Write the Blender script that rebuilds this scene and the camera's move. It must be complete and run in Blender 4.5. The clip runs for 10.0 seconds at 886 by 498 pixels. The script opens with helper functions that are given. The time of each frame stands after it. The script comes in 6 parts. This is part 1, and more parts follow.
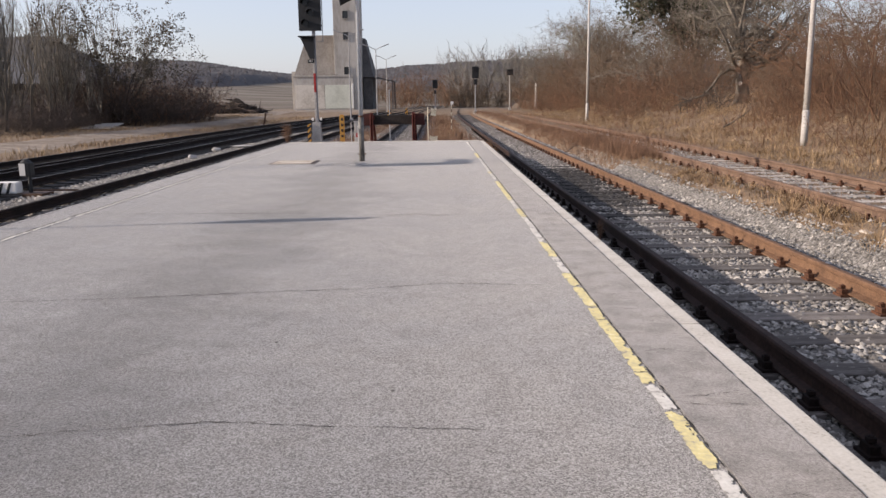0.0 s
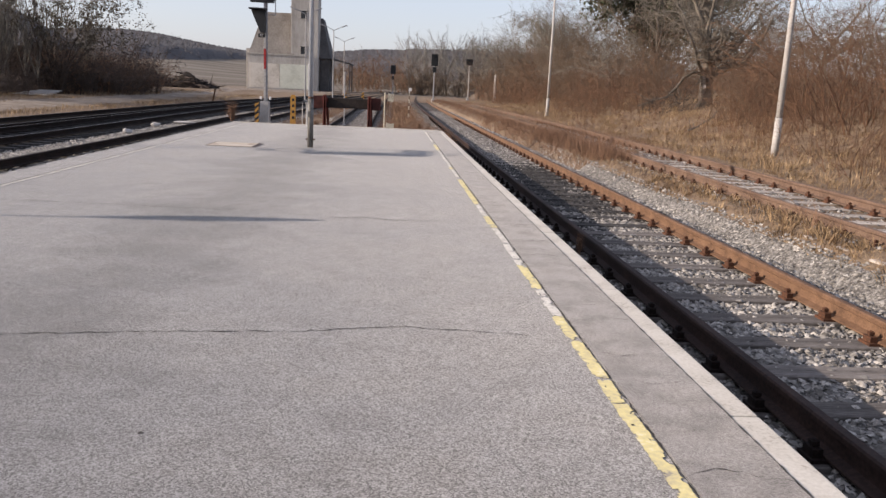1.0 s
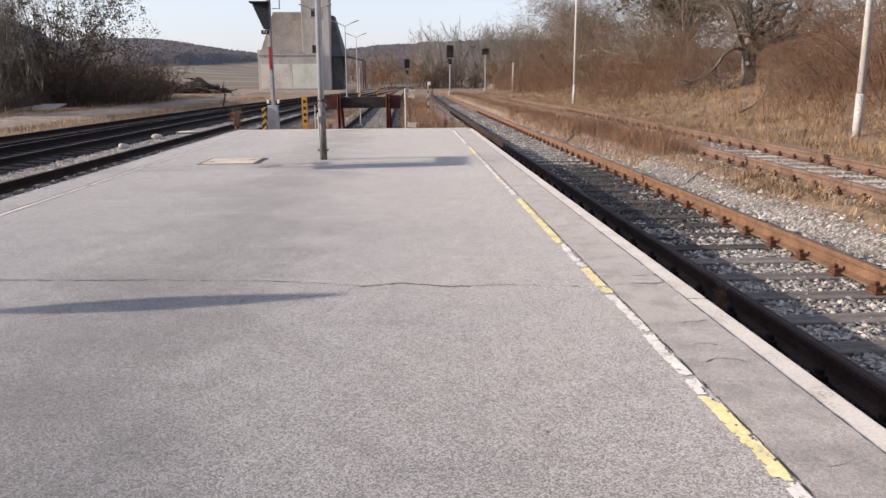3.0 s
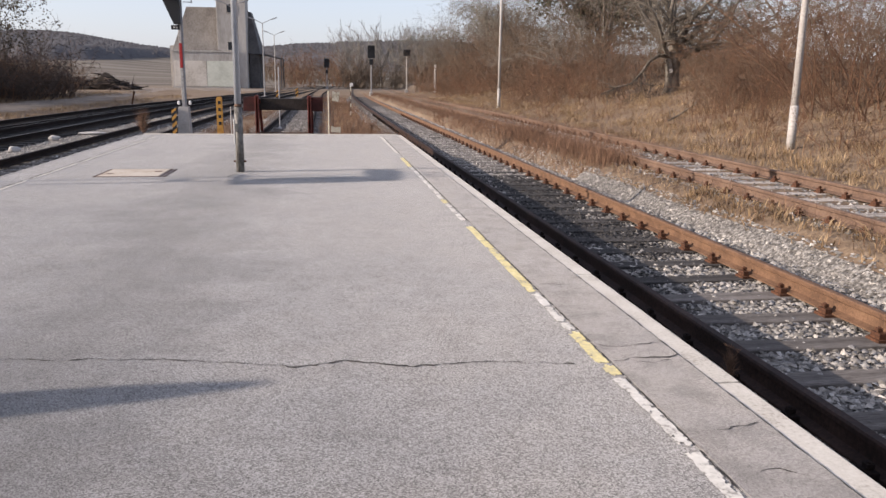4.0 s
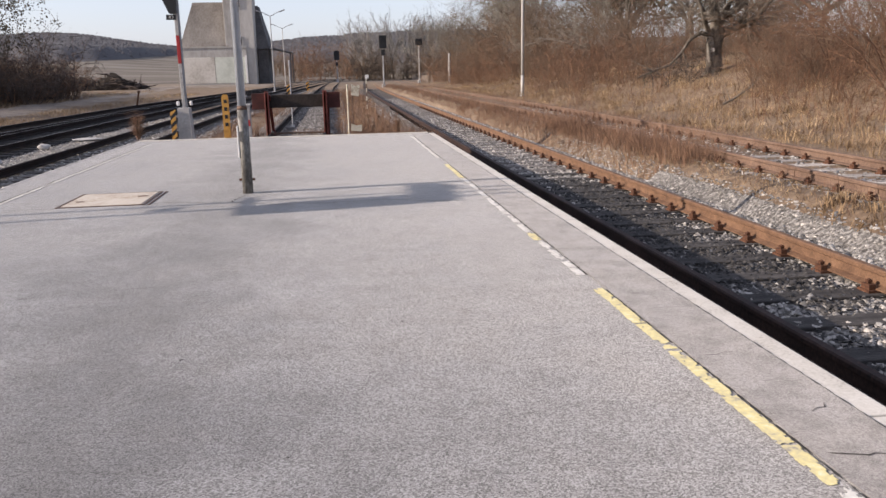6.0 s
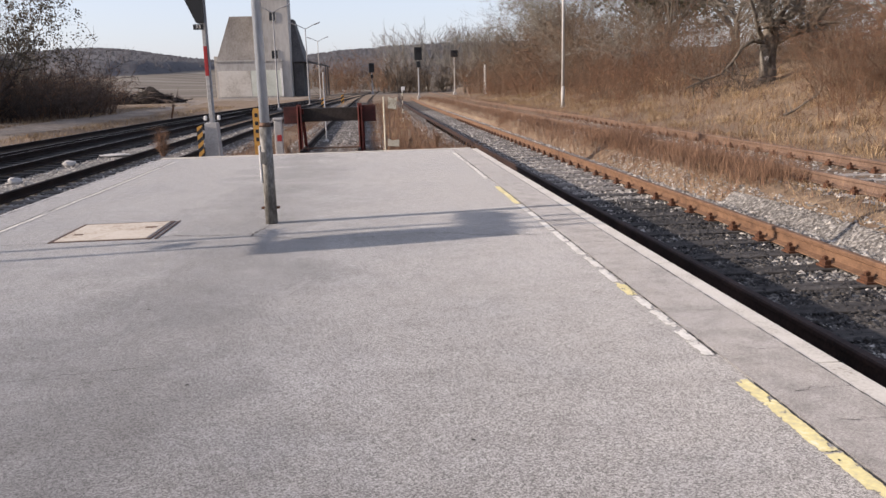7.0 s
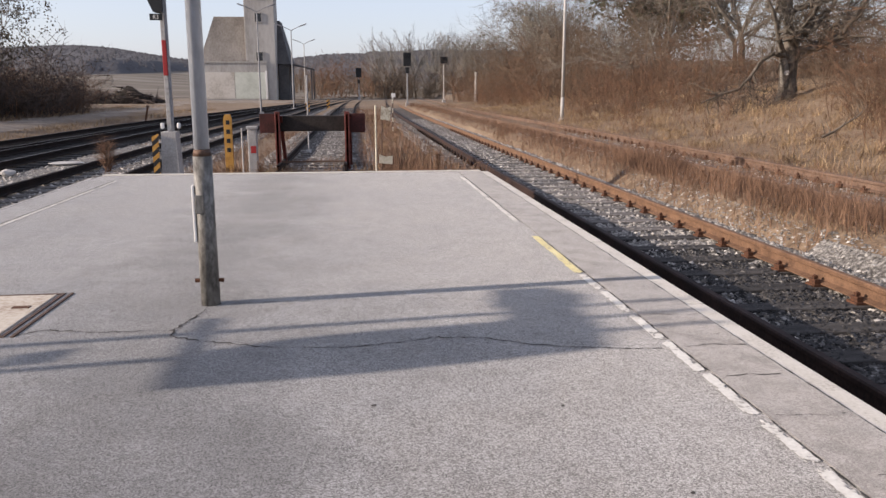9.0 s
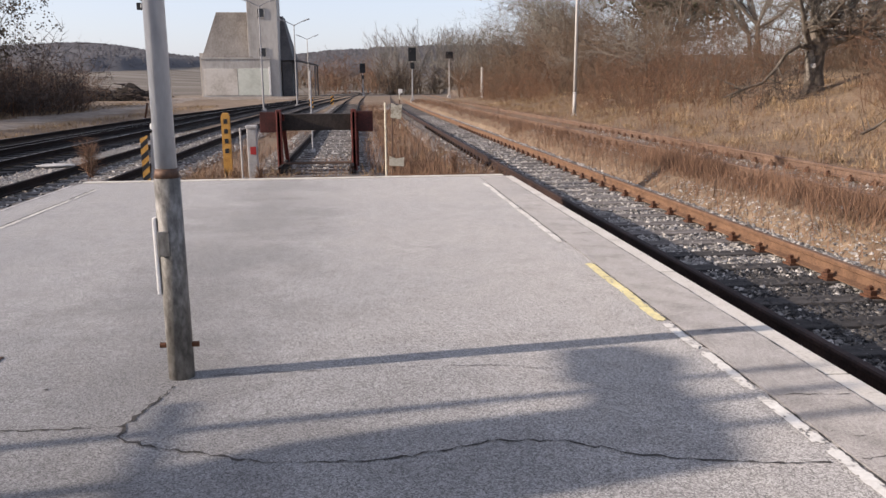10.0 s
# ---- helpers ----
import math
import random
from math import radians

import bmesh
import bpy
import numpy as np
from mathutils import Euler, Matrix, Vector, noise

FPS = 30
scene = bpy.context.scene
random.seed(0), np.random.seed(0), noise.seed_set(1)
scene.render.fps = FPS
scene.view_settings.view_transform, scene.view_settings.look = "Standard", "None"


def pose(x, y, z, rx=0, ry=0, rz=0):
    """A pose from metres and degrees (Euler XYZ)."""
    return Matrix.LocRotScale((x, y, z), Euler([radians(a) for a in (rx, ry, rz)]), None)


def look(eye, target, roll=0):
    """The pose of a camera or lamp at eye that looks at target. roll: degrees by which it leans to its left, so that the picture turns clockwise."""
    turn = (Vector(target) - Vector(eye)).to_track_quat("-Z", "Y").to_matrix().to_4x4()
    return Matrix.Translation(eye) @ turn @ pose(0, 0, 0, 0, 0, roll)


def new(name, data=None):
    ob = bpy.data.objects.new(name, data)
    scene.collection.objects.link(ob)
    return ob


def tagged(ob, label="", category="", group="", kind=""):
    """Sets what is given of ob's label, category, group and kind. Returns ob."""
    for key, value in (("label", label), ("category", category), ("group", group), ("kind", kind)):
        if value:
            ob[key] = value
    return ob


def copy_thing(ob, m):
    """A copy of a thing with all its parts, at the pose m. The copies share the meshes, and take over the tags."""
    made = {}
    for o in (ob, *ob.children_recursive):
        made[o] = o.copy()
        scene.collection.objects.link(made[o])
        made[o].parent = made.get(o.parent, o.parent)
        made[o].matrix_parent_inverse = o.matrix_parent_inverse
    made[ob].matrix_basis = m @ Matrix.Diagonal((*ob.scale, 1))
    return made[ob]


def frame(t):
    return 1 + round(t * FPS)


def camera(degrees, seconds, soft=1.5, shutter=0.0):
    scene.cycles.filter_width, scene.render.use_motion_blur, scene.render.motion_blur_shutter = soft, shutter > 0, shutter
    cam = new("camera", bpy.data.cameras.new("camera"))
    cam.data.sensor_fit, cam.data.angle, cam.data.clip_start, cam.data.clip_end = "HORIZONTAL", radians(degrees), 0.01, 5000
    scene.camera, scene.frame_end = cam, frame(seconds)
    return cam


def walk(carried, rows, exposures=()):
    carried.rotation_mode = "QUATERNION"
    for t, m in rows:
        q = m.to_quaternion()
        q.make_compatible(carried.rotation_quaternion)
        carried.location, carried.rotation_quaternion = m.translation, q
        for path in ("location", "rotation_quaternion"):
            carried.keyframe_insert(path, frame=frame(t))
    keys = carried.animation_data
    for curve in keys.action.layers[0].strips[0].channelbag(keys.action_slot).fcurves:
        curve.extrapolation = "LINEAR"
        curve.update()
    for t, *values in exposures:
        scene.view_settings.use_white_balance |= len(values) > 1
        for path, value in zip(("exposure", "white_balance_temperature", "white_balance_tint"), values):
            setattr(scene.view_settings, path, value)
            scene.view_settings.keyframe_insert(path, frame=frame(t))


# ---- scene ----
cam = camera(58.4, 10.0)
PATH = [
    (0, (0.035, -0.246, 1.245), (0.051, 1.719, 0.874), -0.7),
    (0.5, (0.0, 0.462, 1.233), (-0.02, 2.43, 0.875), 1.4),
    (1, (0.011, 1.156, 1.212), (0.153, 3.111, 0.814), 2.7),
    (1.5, (0.002, 1.845, 1.19), (-0.039, 3.789, 0.721), 0.9),
    (2, (-0.012, 2.517, 1.192), (0.02, 4.448, 0.674), -0.1),
    (2.5, (-0.112, 3.127, 1.192), (-0.089, 5.075, 0.738), -0.6),
    (3, (-0.186, 3.745, 1.219), (-0.098, 5.699, 0.801), -0.4),
    (3.2, (-0.209, 4.023, 1.25), (0.116, 5.951, 0.835), 1.3),
    (4.3, (-0.324, 5.29, 1.29), (-0.094, 7.232, 0.871), -0.2),
    (4.5, (-0.334, 5.585, 1.256), (-0.179, 7.534, 0.832), -0.9),
    (5, (-0.412, 6.221, 1.262), (-0.248, 8.176, 0.873), -0.7),
    (5.5, (-0.461, 6.881, 1.278), (-0.344, 8.838, 0.878), -1.0),
    (6, (-0.504, 7.533, 1.271), (-0.252, 9.467, 0.83), -1.2),
    (6.2, (-0.516, 7.807, 1.241), (-0.348, 9.763, 0.861), -1.7),
    (7.3, (-0.54, 9.245, 1.276), (-0.368, 11.194, 0.858), -1.5),
    (7.5, (-0.559, 9.521, 1.301), (-0.384, 11.473, 0.902), -1.3),
    (8, (-0.57, 10.195, 1.289), (-0.399, 12.149, 0.897), -1.3),
    (8.5, (-0.576, 10.886, 1.287), (-0.317, 12.828, 0.884), -0.3),
    (9, (-0.592, 11.531, 1.281), (-0.379, 13.48, 0.886), -0.1),
    (9.5, (-0.615, 12.18, 1.281), (-0.404, 14.124, 0.859), -0.8),
    (10, (-0.664, 12.833, 1.282), (-0.462, 14.781, 0.876), -0.4),
]
walk(cam, [(t, look(eye, target, roll)) for t, eye, target, roll in PATH], exposures=[(0, 0.64, 7050, 17), (0.5, 0.58, 7050, 17), (1.0, 0.66, 7080, 17), (1.5, 0.84, 7080, 17), (2.0, 0.92, 7100, 18), (2.5, 0.97, 7050, 17), (3.0, 0.88, 7050, 17), (3.2, 0.72, 7050, 17), (4.5, 0.78, 6900, 17), (6.0, 0.8, 6900, 17), (8.0, 0.74, 7000, 17), (9.0, 0.72, 6950, 17), (10, 0.8, 6950, 17)])

# ---- light ----
SUN_EL, SUN_AZ = radians(20.5), math.atan2(-0.12, -0.99)   # the sun stands to the left and a little behind
sun_dir = Vector((math.cos(SUN_EL) * math.cos(SUN_AZ), math.cos(SUN_EL) * math.sin(SUN_AZ), math.sin(SUN_EL)))
world = bpy.data.worlds.new("sky")
scene.world = world
world.use_nodes = True
wn = world.node_tree
sky = wn.nodes.new("ShaderNodeTexSky")
sky.sky_type, sky.sun_disc = "NISHITA", False
sky.sun_elevation, sky.sun_rotation = SUN_EL, math.atan2(sun_dir.x, sun_dir.y)
sky.air_density, sky.dust_density, sky.ozone_density = 1.0, 1.4, 2.2
veil = wn.nodes.new("ShaderNodeMix")          # thin high haze over the whole sky
veil.data_type = "RGBA"
veil.inputs[0].default_value = 0.6
veil.inputs[7].default_value = (2.55, 2.9, 3.75, 1.0)
wn.links.new(sky.outputs[0], veil.inputs[6])
wn.links.new(veil.outputs[2], wn.nodes["Background"].inputs[0])
wn.nodes["Background"].inputs[1].default_value = 0.15
sun = new("sun", bpy.data.lights.new("sun", "SUN"))
sun.data.energy, sun.data.angle, sun.data.color = 4.6, radians(0.45), (1.0, 0.93, 0.84)
sun.matrix_world = Matrix.Translation((-30, -5, 20)) @ (-sun_dir).to_track_quat("-Z", "Y").to_matrix().to_4x4()

# ---- materials ----
def lin(c):
    """Linear colour from 0..255 display values."""
    return tuple((v / 255 / 12.92) if v / 255 <= 0.04045 else ((v / 255 + 0.055) / 1.055) ** 2.4 for v in c) + (1.0,)


def surface(name, stops, coarse=1.0, fine=30.0, rough=0.9, bump=0.3, metal=0.0, share=0.5, spread=0.0, island=0.0, stretch=(1, 1, 1), depth=0.01, spec=0.3):
    """A procedural material: a colour ramp over coarse and fine noise, with relief from the fine one."""
    m = bpy.data.materials.new(name)
    m.use_nodes = True
    nt = m.node_tree
    n, l = nt.nodes, nt.links
    b = n["Principled BSDF"]
    co = n.new("ShaderNodeTexCoord")
    mp = n.new("ShaderNodeMapping")
    mp.inputs["Scale"].default_value = stretch
    l.new(co.outputs["Object"], mp.inputs["Vector"])
    out = []
    for s, d in ((coarse, 5.0), (fine, 3.0)):
        t = n.new("ShaderNodeTexNoise")
        t.inputs["Scale"].default_value, t.inputs["Detail"].default_value, t.inputs["Roughness"].default_value = s, d, 0.62
        l.new(mp.outputs[0], t.inputs["Vector"])
        out.append(t)
    mix = n.new("ShaderNodeMix")
    mix.inputs[0].default_value = share
    l.new(out[0].outputs["Fac"], mix.inputs[2])
    l.new(out[1].outputs["Fac"], mix.inputs[3])
    ramp = n.new("ShaderNodeValToRGB")
    while len(ramp.color_ramp.elements) < len(stops):
        ramp.color_ramp.elements.new(0.5)
    for e, (p, c) in zip(ramp.color_ramp.elements, stops):
        e.position, e.color = p, (*c[:3], 1.0)
    l.new(mix.outputs[0], ramp.inputs[0])
    last = ramp.outputs[0]
    for amount, kind in ((spread, "ob"), (island, "is")):
        if amount:
            src = n.new("ShaderNodeObjectInfo") if kind == "ob" else n.new("ShaderNodeNewGeometry")
            mr = n.new("ShaderNodeMapRange")
            mr.inputs["To Min"].default_value, mr.inputs["To Max"].default_value = 1 - amount, 1 + amount
            l.new(src.outputs["Random" if kind == "ob" else "Random Per Island"], mr.inputs["Value"])
            hs = n.new("ShaderNodeHueSaturation")
            l.new(mr.outputs[0], hs.inputs["Value"])
            l.new(last, hs.inputs["Color"])
            last = hs.outputs[0]
    l.new(last, b.inputs["Base Color"])
    b.inputs["Roughness"].default_value, b.inputs["Metallic"].default_value = rough, metal
    b.inputs["Specular IOR Level"].default_value = spec
    if bump:
        bp = n.new("ShaderNodeBump")
        bp.inputs["Strength"].default_value, bp.inputs["Distance"].default_value = bump, depth
        l.new(out[1].outputs["Fac"], bp.inputs["Height"])
        l.new(bp.outputs[0], b.inputs["Normal"])
    return m


def plain(name, c, rough=0.6, metal=0.0):
    k = 0.78
    return surface(name, [(0.3, tuple(v * k for v in c)), (0.7, c)], 3, 60, rough, 0.15, metal, 0.5, depth=0.003)


def asphalt(name, dark, mid, light, size=185.0, blotch=0.88):
    """Worn asphalt: grains of stone, fine pits, and broad faint stains."""
    m = bpy.data.materials.new(name)
    m.use_nodes = True
    n, l = m.node_tree.nodes, m.node_tree.links
    b = n["Principled BSDF"]
    co = n.new("ShaderNodeTexCoord")
    def tex(scale, detail, rough=0.6):
        t = n.new("ShaderNodeTexNoise")
        t.inputs["Scale"].default_value, t.inputs["Detail"].default_value, t.inputs["Roughness"].default_value = scale, detail, rough
        l.new(co.outputs["Object"], t.inputs["Vector"])
        return t
    def ramp(src, stops):
        r = n.new("ShaderNodeValToRGB")
        while len(r.color_ramp.elements) < len(stops):
            r.color_ramp.elements.new(0.5)
        for e, (p, c) in zip(r.color_ramp.elements, stops):
            e.position, e.color = p, (*c, 1.0)
        l.new(src, r.inputs[0])
        return r
    grit = n.new("ShaderNodeTexVoronoi")
    grit.inputs["Scale"].default_value = size
    l.new(co.outputs["Object"], grit.inputs["Vector"])
    sep = n.new("ShaderNodeSeparateColor")
    l.new(grit.outputs["Color"], sep.inputs[0])
    grain = n.new("ShaderNodeMix")
    grain.inputs[0].default_value = 0.5
    fine = tex(size * 2.2, 2.0, 0.7)
    l.new(sep.outputs[0], grain.inputs[2])
    l.new(fine.outputs["Fac"], grain.inputs[3])
    broad, streak = tex(0.55, 5), tex(5, 5)
    g = ramp(grain.outputs[0], [(0.24, dark), (0.48, mid), (0.78, light)])
    s = ramp(broad.outputs["Fac"], [(0.32, (0.78, 0.785, 0.79)), (0.44, (0.95, 0.95, 0.955)), (0.54, (1.0, 0.985, 0.965)), (0.7, (1.07, 1.065, 1.07))])
    f = ramp(streak.outputs["Fac"], [(0.34, (blotch, blotch * 0.99, blotch * 0.99)), (0.56, (1.04, 1.04, 1.04))])
    last = g.outputs[0]
    for other in (s, f):
        mx = n.new("ShaderNodeMix")
        mx.data_type, mx.blend_type = "RGBA", "MULTIPLY"
        mx.inputs[0].default_value = 1.0
        l.new(last, mx.inputs[6])
        l.new(other.outputs[0], mx.inputs[7])
        last = mx.outputs[2]
    # a trodden, oil-dark streak along the platform
    sx = n.new("ShaderNodeSeparateXYZ")
    l.new(co.outputs["Object"], sx.inputs[0])
    off = n.new("ShaderNodeMath")
    off.operation = "ADD"
    off.inputs[1].default_value = 1.66
    l.new(sx.outputs[0], off.inputs[0])
    dist = n.new("ShaderNodeMath")
    dist.operation = "ABSOLUTE"
    l.new(off.outputs[0], dist.inputs[0])
    band = n.new("ShaderNodeMapRange")
    band.inputs["From Min"].default_value, band.inputs["From Max"].default_value = 0.1, 1.15
    band.inputs["To Min"].default_value, band.inputs["To Max"].default_value = 0.27, -0.15
    l.new(dist.outputs[0], band.inputs["Value"])
    blot = n.new("ShaderNodeMath")
    blot.operation = "ADD"
    l.new(tex(1.3, 5, 0.65).outputs["Fac"], blot.inputs[0])
    start = n.new("ShaderNodeMapRange")
    start.inputs["From Min"].default_value, start.inputs["From Max"].default_value = -1.0, 9.0
    start.inputs["To Min"].default_value, start.inputs["To Max"].default_value = -0.08, 0.0
    l.new(sx.outputs[1], start.inputs["Value"])
    both = n.new("ShaderNodeMath")
    both.operation = "ADD"
    l.new(band.outputs[0], both.inputs[0])
    l.new(start.outputs[0], both.inputs[1])
    l.new(both.outputs[0], blot.inputs[1])
    k = ramp(blot.outputs[0], [(0.45, (1, 1, 1)), (0.60, (0.78, 0.785, 0.795)), (0.82, (0.56, 0.57, 0.585))])
    mx = n.new("ShaderNodeMix")
    mx.data_type, mx.blend_type = "RGBA", "MULTIPLY"
    mx.inputs[0].default_value = 1.0
    l.new(last, mx.inputs[6])
    l.new(k.outputs[0], mx.inputs[7])
    last = mx.outputs[2]
    l.new(last, b.inputs["Base Color"])
    b.inputs["Roughness"].default_value, b.inputs["Specular IOR Level"].default_value = 0.9, 0.3
    b.inputs["Sheen Weight"].default_value, b.inputs["Sheen Roughness"].default_value = 0.22, 0.45
    b.inputs["Sheen Tint"].default_value = (1.0, 0.97, 0.94, 1.0)
    bp = n.new("ShaderNodeBump")
    b.inputs["Diffuse Roughness"].default_value = 0.8
    bp.inputs["Strength"].default_value, bp.inputs["Distance"].default_value = 0.6, 0.005
    l.new(grain.outputs[0], bp.inputs["Height"])
    l.new(bp.outputs[0], b.inputs["Normal"])
    return m


ASPHALT = asphalt("platform_asphalt", (0.064, 0.062, 0.060), (0.194, 0.188, 0.182), (0.385, 0.375, 0.366))
EDGE_ASPHALT = asphalt("edge_strip_asphalt", (0.120, 0.112, 0.107), (0.185, 0.174, 0.167), (0.265, 0.251, 0.242), 170.0, 0.66)
COPING = surface("coping_concrete", [(0.33, (0.26, 0.23, 0.195)), (0.46, (0.46, 0.425, 0.37)), (0.68, (0.57, 0.535, 0.48))], 4, 60, 0.9, 0.4, depth=0.004)
CONCRETE = surface("concrete", [(0.33, (0.22, 0.21, 0.20)), (0.52, (0.36, 0.345, 0.33)), (0.68, (0.46, 0.44, 0.42))], 2, 40, 0.9, 0.4, depth=0.006)
CRACK = surface("crack_dirt", [(0.4, (0.024, 0.022, 0.02)), (0.6, (0.06, 0.054, 0.05))], 5, 90, 1.0, 0.2)
LINE_YELLOW = surface("worn_yellow_paint", [(0.36, (0.30, 0.27, 0.22)), (0.42, (0.52, 0.45, 0.26)), (0.54, (0.66, 0.565, 0.27)), (0.64, (0.70, 0.64, 0.44)), (0.72, (0.70, 0.66, 0.56))], 7, 34, 0.8, 0.4, depth=0.004)
LINE_WHITE = surface("worn_white_paint", [(0.38, (0.27, 0.25, 0.225)), (0.46, (0.54, 0.51, 0.455)), (0.7, (0.70, 0.67, 0.61))], 7, 45, 0.8, 0.4, depth=0.004)
RUST_RAIL = surface("rusty_rail_steel", [(0.35, (0.062, 0.033, 0.020)), (0.5, (0.125, 0.068, 0.039)), (0.66, (0.19, 0.108, 0.064))], 5.0, 70, 0.8, 0.25, 0.1, depth=0.003)
# Rails seen from their sunless side: that shade is put into the near-black colour.
SHADE_RAIL = surface("shaded_rail_steel", [(0.35, (0.005, 0.003, 0.003)), (0.5, (0.013, 0.008, 0.0065)), (0.68, (0.032, 0.018, 0.014))], 2.0, 40, 0.8, 0.3, 0.0, depth=0.003, spec=0.15)
# Near rail under the platform edge: the platform's shadow is painted into this brown.
SHADED_EDGE_RAIL = surface("shaded_brown_rail_steel", [(0.35, (0.010, 0.006, 0.005)), (0.5, (0.027, 0.015, 0.012)), (0.68, (0.055, 0.031, 0.024))], 2.0, 40, 0.75, 0.3, 0.0, depth=0.003, spec=0.2)
DARK_RAIL = surface("dark_rail_steel", [(0.35, (0.035, 0.022, 0.016)), (0.5, (0.085, 0.05, 0.035)), (0.68, (0.14, 0.08, 0.05))], 2.0, 40, 0.65, 0.3, 0.25, depth=0.003)
OLD_RAIL = surface("brown_rail_steel", [(0.35, (0.06, 0.036, 0.026)), (0.5, (0.125, 0.078, 0.055)), (0.68, (0.195, 0.13, 0.095))], 2.0, 40, 0.8, 0.3, 0.1, depth=0.003)
FASTEN = surface("rail_fastening_iron", [(0.4, (0.045, 0.02, 0.012)), (0.6, (0.13, 0.055, 0.028))], 8, 60, 0.8, 0.3, 0.2)
SLEEPER = surface("weathered_sleeper_timber", [(0.33, (0.045, 0.038, 0.034)), (0.5, (0.115, 0.101, 0.091)), (0.68, (0.21, 0.19, 0.175))], 3, 28, 0.95, 0.6, spread=0.25, stretch=(0.35, 2.5, 1), depth=0.01)
STONE = surface("ballast_stone", [(0.3, (0.12, 0.108, 0.096)), (0.5, (0.24, 0.222, 0.20)), (0.7, (0.40, 0.377, 0.345))], 6, 60, 0.95, 0.3, island=0.65, depth=0.004)
OILY_STONE = surface("oil_blackened_ballast", [(0.3, (0.013, 0.012, 0.011)), (0.5, (0.038, 0.035, 0.033)), (0.7, (0.10, 0.094, 0.088))], 6, 60, 0.85, 0.3, island=0.6, depth=0.004)
# Siding stones and bed: dark ballast, with the rails' shade painted in.
SHADE_STONE = surface("shade_black_ballast", [(0.3, (0.006, 0.005, 0.005)), (0.5, (0.018, 0.015, 0.014)), (0.7, (0.05, 0.045, 0.042))], 6, 60, 0.9, 0.3, island=0.6, depth=0.004)
DARK_BED = surface("shade_dark_ballast_bed", [(0.38, (0.010, 0.008, 0.008)), (0.5, (0.024, 0.021, 0.019)), (0.62, (0.06, 0.054, 0.05))], 0.5, 24, 0.97, 1.0, share=0.8, depth=0.04)
STONE_BED = surface("ballast_bed", [(0.38, (0.045, 0.04, 0.036)), (0.5, (0.13, 0.12, 0.11)), (0.62, (0.28, 0.265, 0.245))], 0.5, 24, 0.97, 1.0, share=0.8, depth=0.04)
SOIL = surface("dry_grass_ground", [(0.34, (0.076, 0.049, 0.031)), (0.48, (0.142, 0.097, 0.063)), (0.62, (0.23, 0.168, 0.112))], 0.12, 7, 1.0, 0.9, share=0.55, depth=0.05)
nt_ = SOIL.node_tree          # beyond the yard the ground is pale ploughed field
pos_, sep_, far_, mix_ = (nt_.nodes.new("ShaderNode" + k) for k in ("TexCoord", "SeparateXYZ", "MapRange", "Mix"))
mix_.data_type = "RGBA"
far_.inputs["From Min"].default_value, far_.inputs["From Max"].default_value = 105.0, 190.0
map_, furrow_, tone_ = (nt_.nodes.new("ShaderNode" + k) for k in ("Mapping", "TexNoise", "ValToRGB"))
map_.inputs["Scale"].default_value = (0.012, 0.045, 0.0)
furrow_.inputs["Scale"].default_value, furrow_.inputs["Detail"].default_value = 1.0, 6.0
tone_.color_ramp.elements[0].position, tone_.color_ramp.elements[0].color = 0.35, (0.088, 0.068, 0.05, 1.0)
tone_.color_ramp.elements[1].position, tone_.color_ramp.elements[1].color = 0.65, (0.17, 0.148, 0.12, 1.0)
nt_.links.new(pos_.outputs["Object"], map_.inputs["Vector"])
nt_.links.new(map_.outputs[0], furrow_.inputs["Vector"])
nt_.links.new(furrow_.outputs["Fac"], tone_.inputs[0])
nt_.links.new(tone_.outputs[0], mix_.inputs[7])
base_ = nt_.nodes["Principled BSDF"].inputs["Base Color"]
nt_.links.new(pos_.outputs["Object"], sep_.inputs[0])
nt_.links.new(sep_.outputs[1], far_.inputs["Value"])
nt_.links.new(far_.outputs[0], mix_.inputs[0])
nt_.links.new(base_.links[0].from_socket, mix_.inputs[6])
nt_.links.new(mix_.outputs[2], base_)
DUST = surface("pale_dirt_road", [(0.36, (0.095, 0.073, 0.055)), (0.52, (0.19, 0.152, 0.12)), (0.66, (0.29, 0.245, 0.20))], 0.5, 3, 1.0, 0.5, depth=0.03)
POLISHED = surface("polished_rail_head", [(0.35, (0.13, 0.12, 0.12)), (0.6, (0.27, 0.26, 0.26))], 2.0, 40, 0.42, 0.1, 0.85, depth=0.002)
RED_STEEL = surface("rusty_red_painted_steel", [(0.34, (0.035, 0.012, 0.010)), (0.5, (0.125, 0.030, 0.024)), (0.68, (0.20, 0.062, 0.046))], 3, 30, 0.7, 0.3, depth=0.004)
GALV = surface("galvanised_pole_steel", [(0.35, (0.42, 0.45, 0.495)), (0.6, (0.60, 0.635, 0.685))], 2.5, 25, 0.30, 0.1, 0.55, stretch=(1, 1, 0.3), depth=0.002)
SLEEVE = surface("dirty_grey_green_sleeve_paint", [(0.36, (0.045, 0.041, 0.036)), (0.49, (0.135, 0.128, 0.117)), (0.64, (0.27, 0.26, 0.245))], 3, 30, 0.6, 0.2, 0.15, stretch=(1, 1, 0.5), depth=0.003)
PALE_MAST = surface("pale_mast_concrete", [(0.35, (0.24, 0.225, 0.21)), (0.6, (0.42, 0.40, 0.38))], 1.5, 20, 0.8, 0.2, depth=0.004)
GREY_MAST = surface("grey_mast_steel", [(0.35, (0.17, 0.17, 0.175)), (0.6, (0.30, 0.30, 0.31))], 1.5, 20, 0.6, 0.1, 0.2)
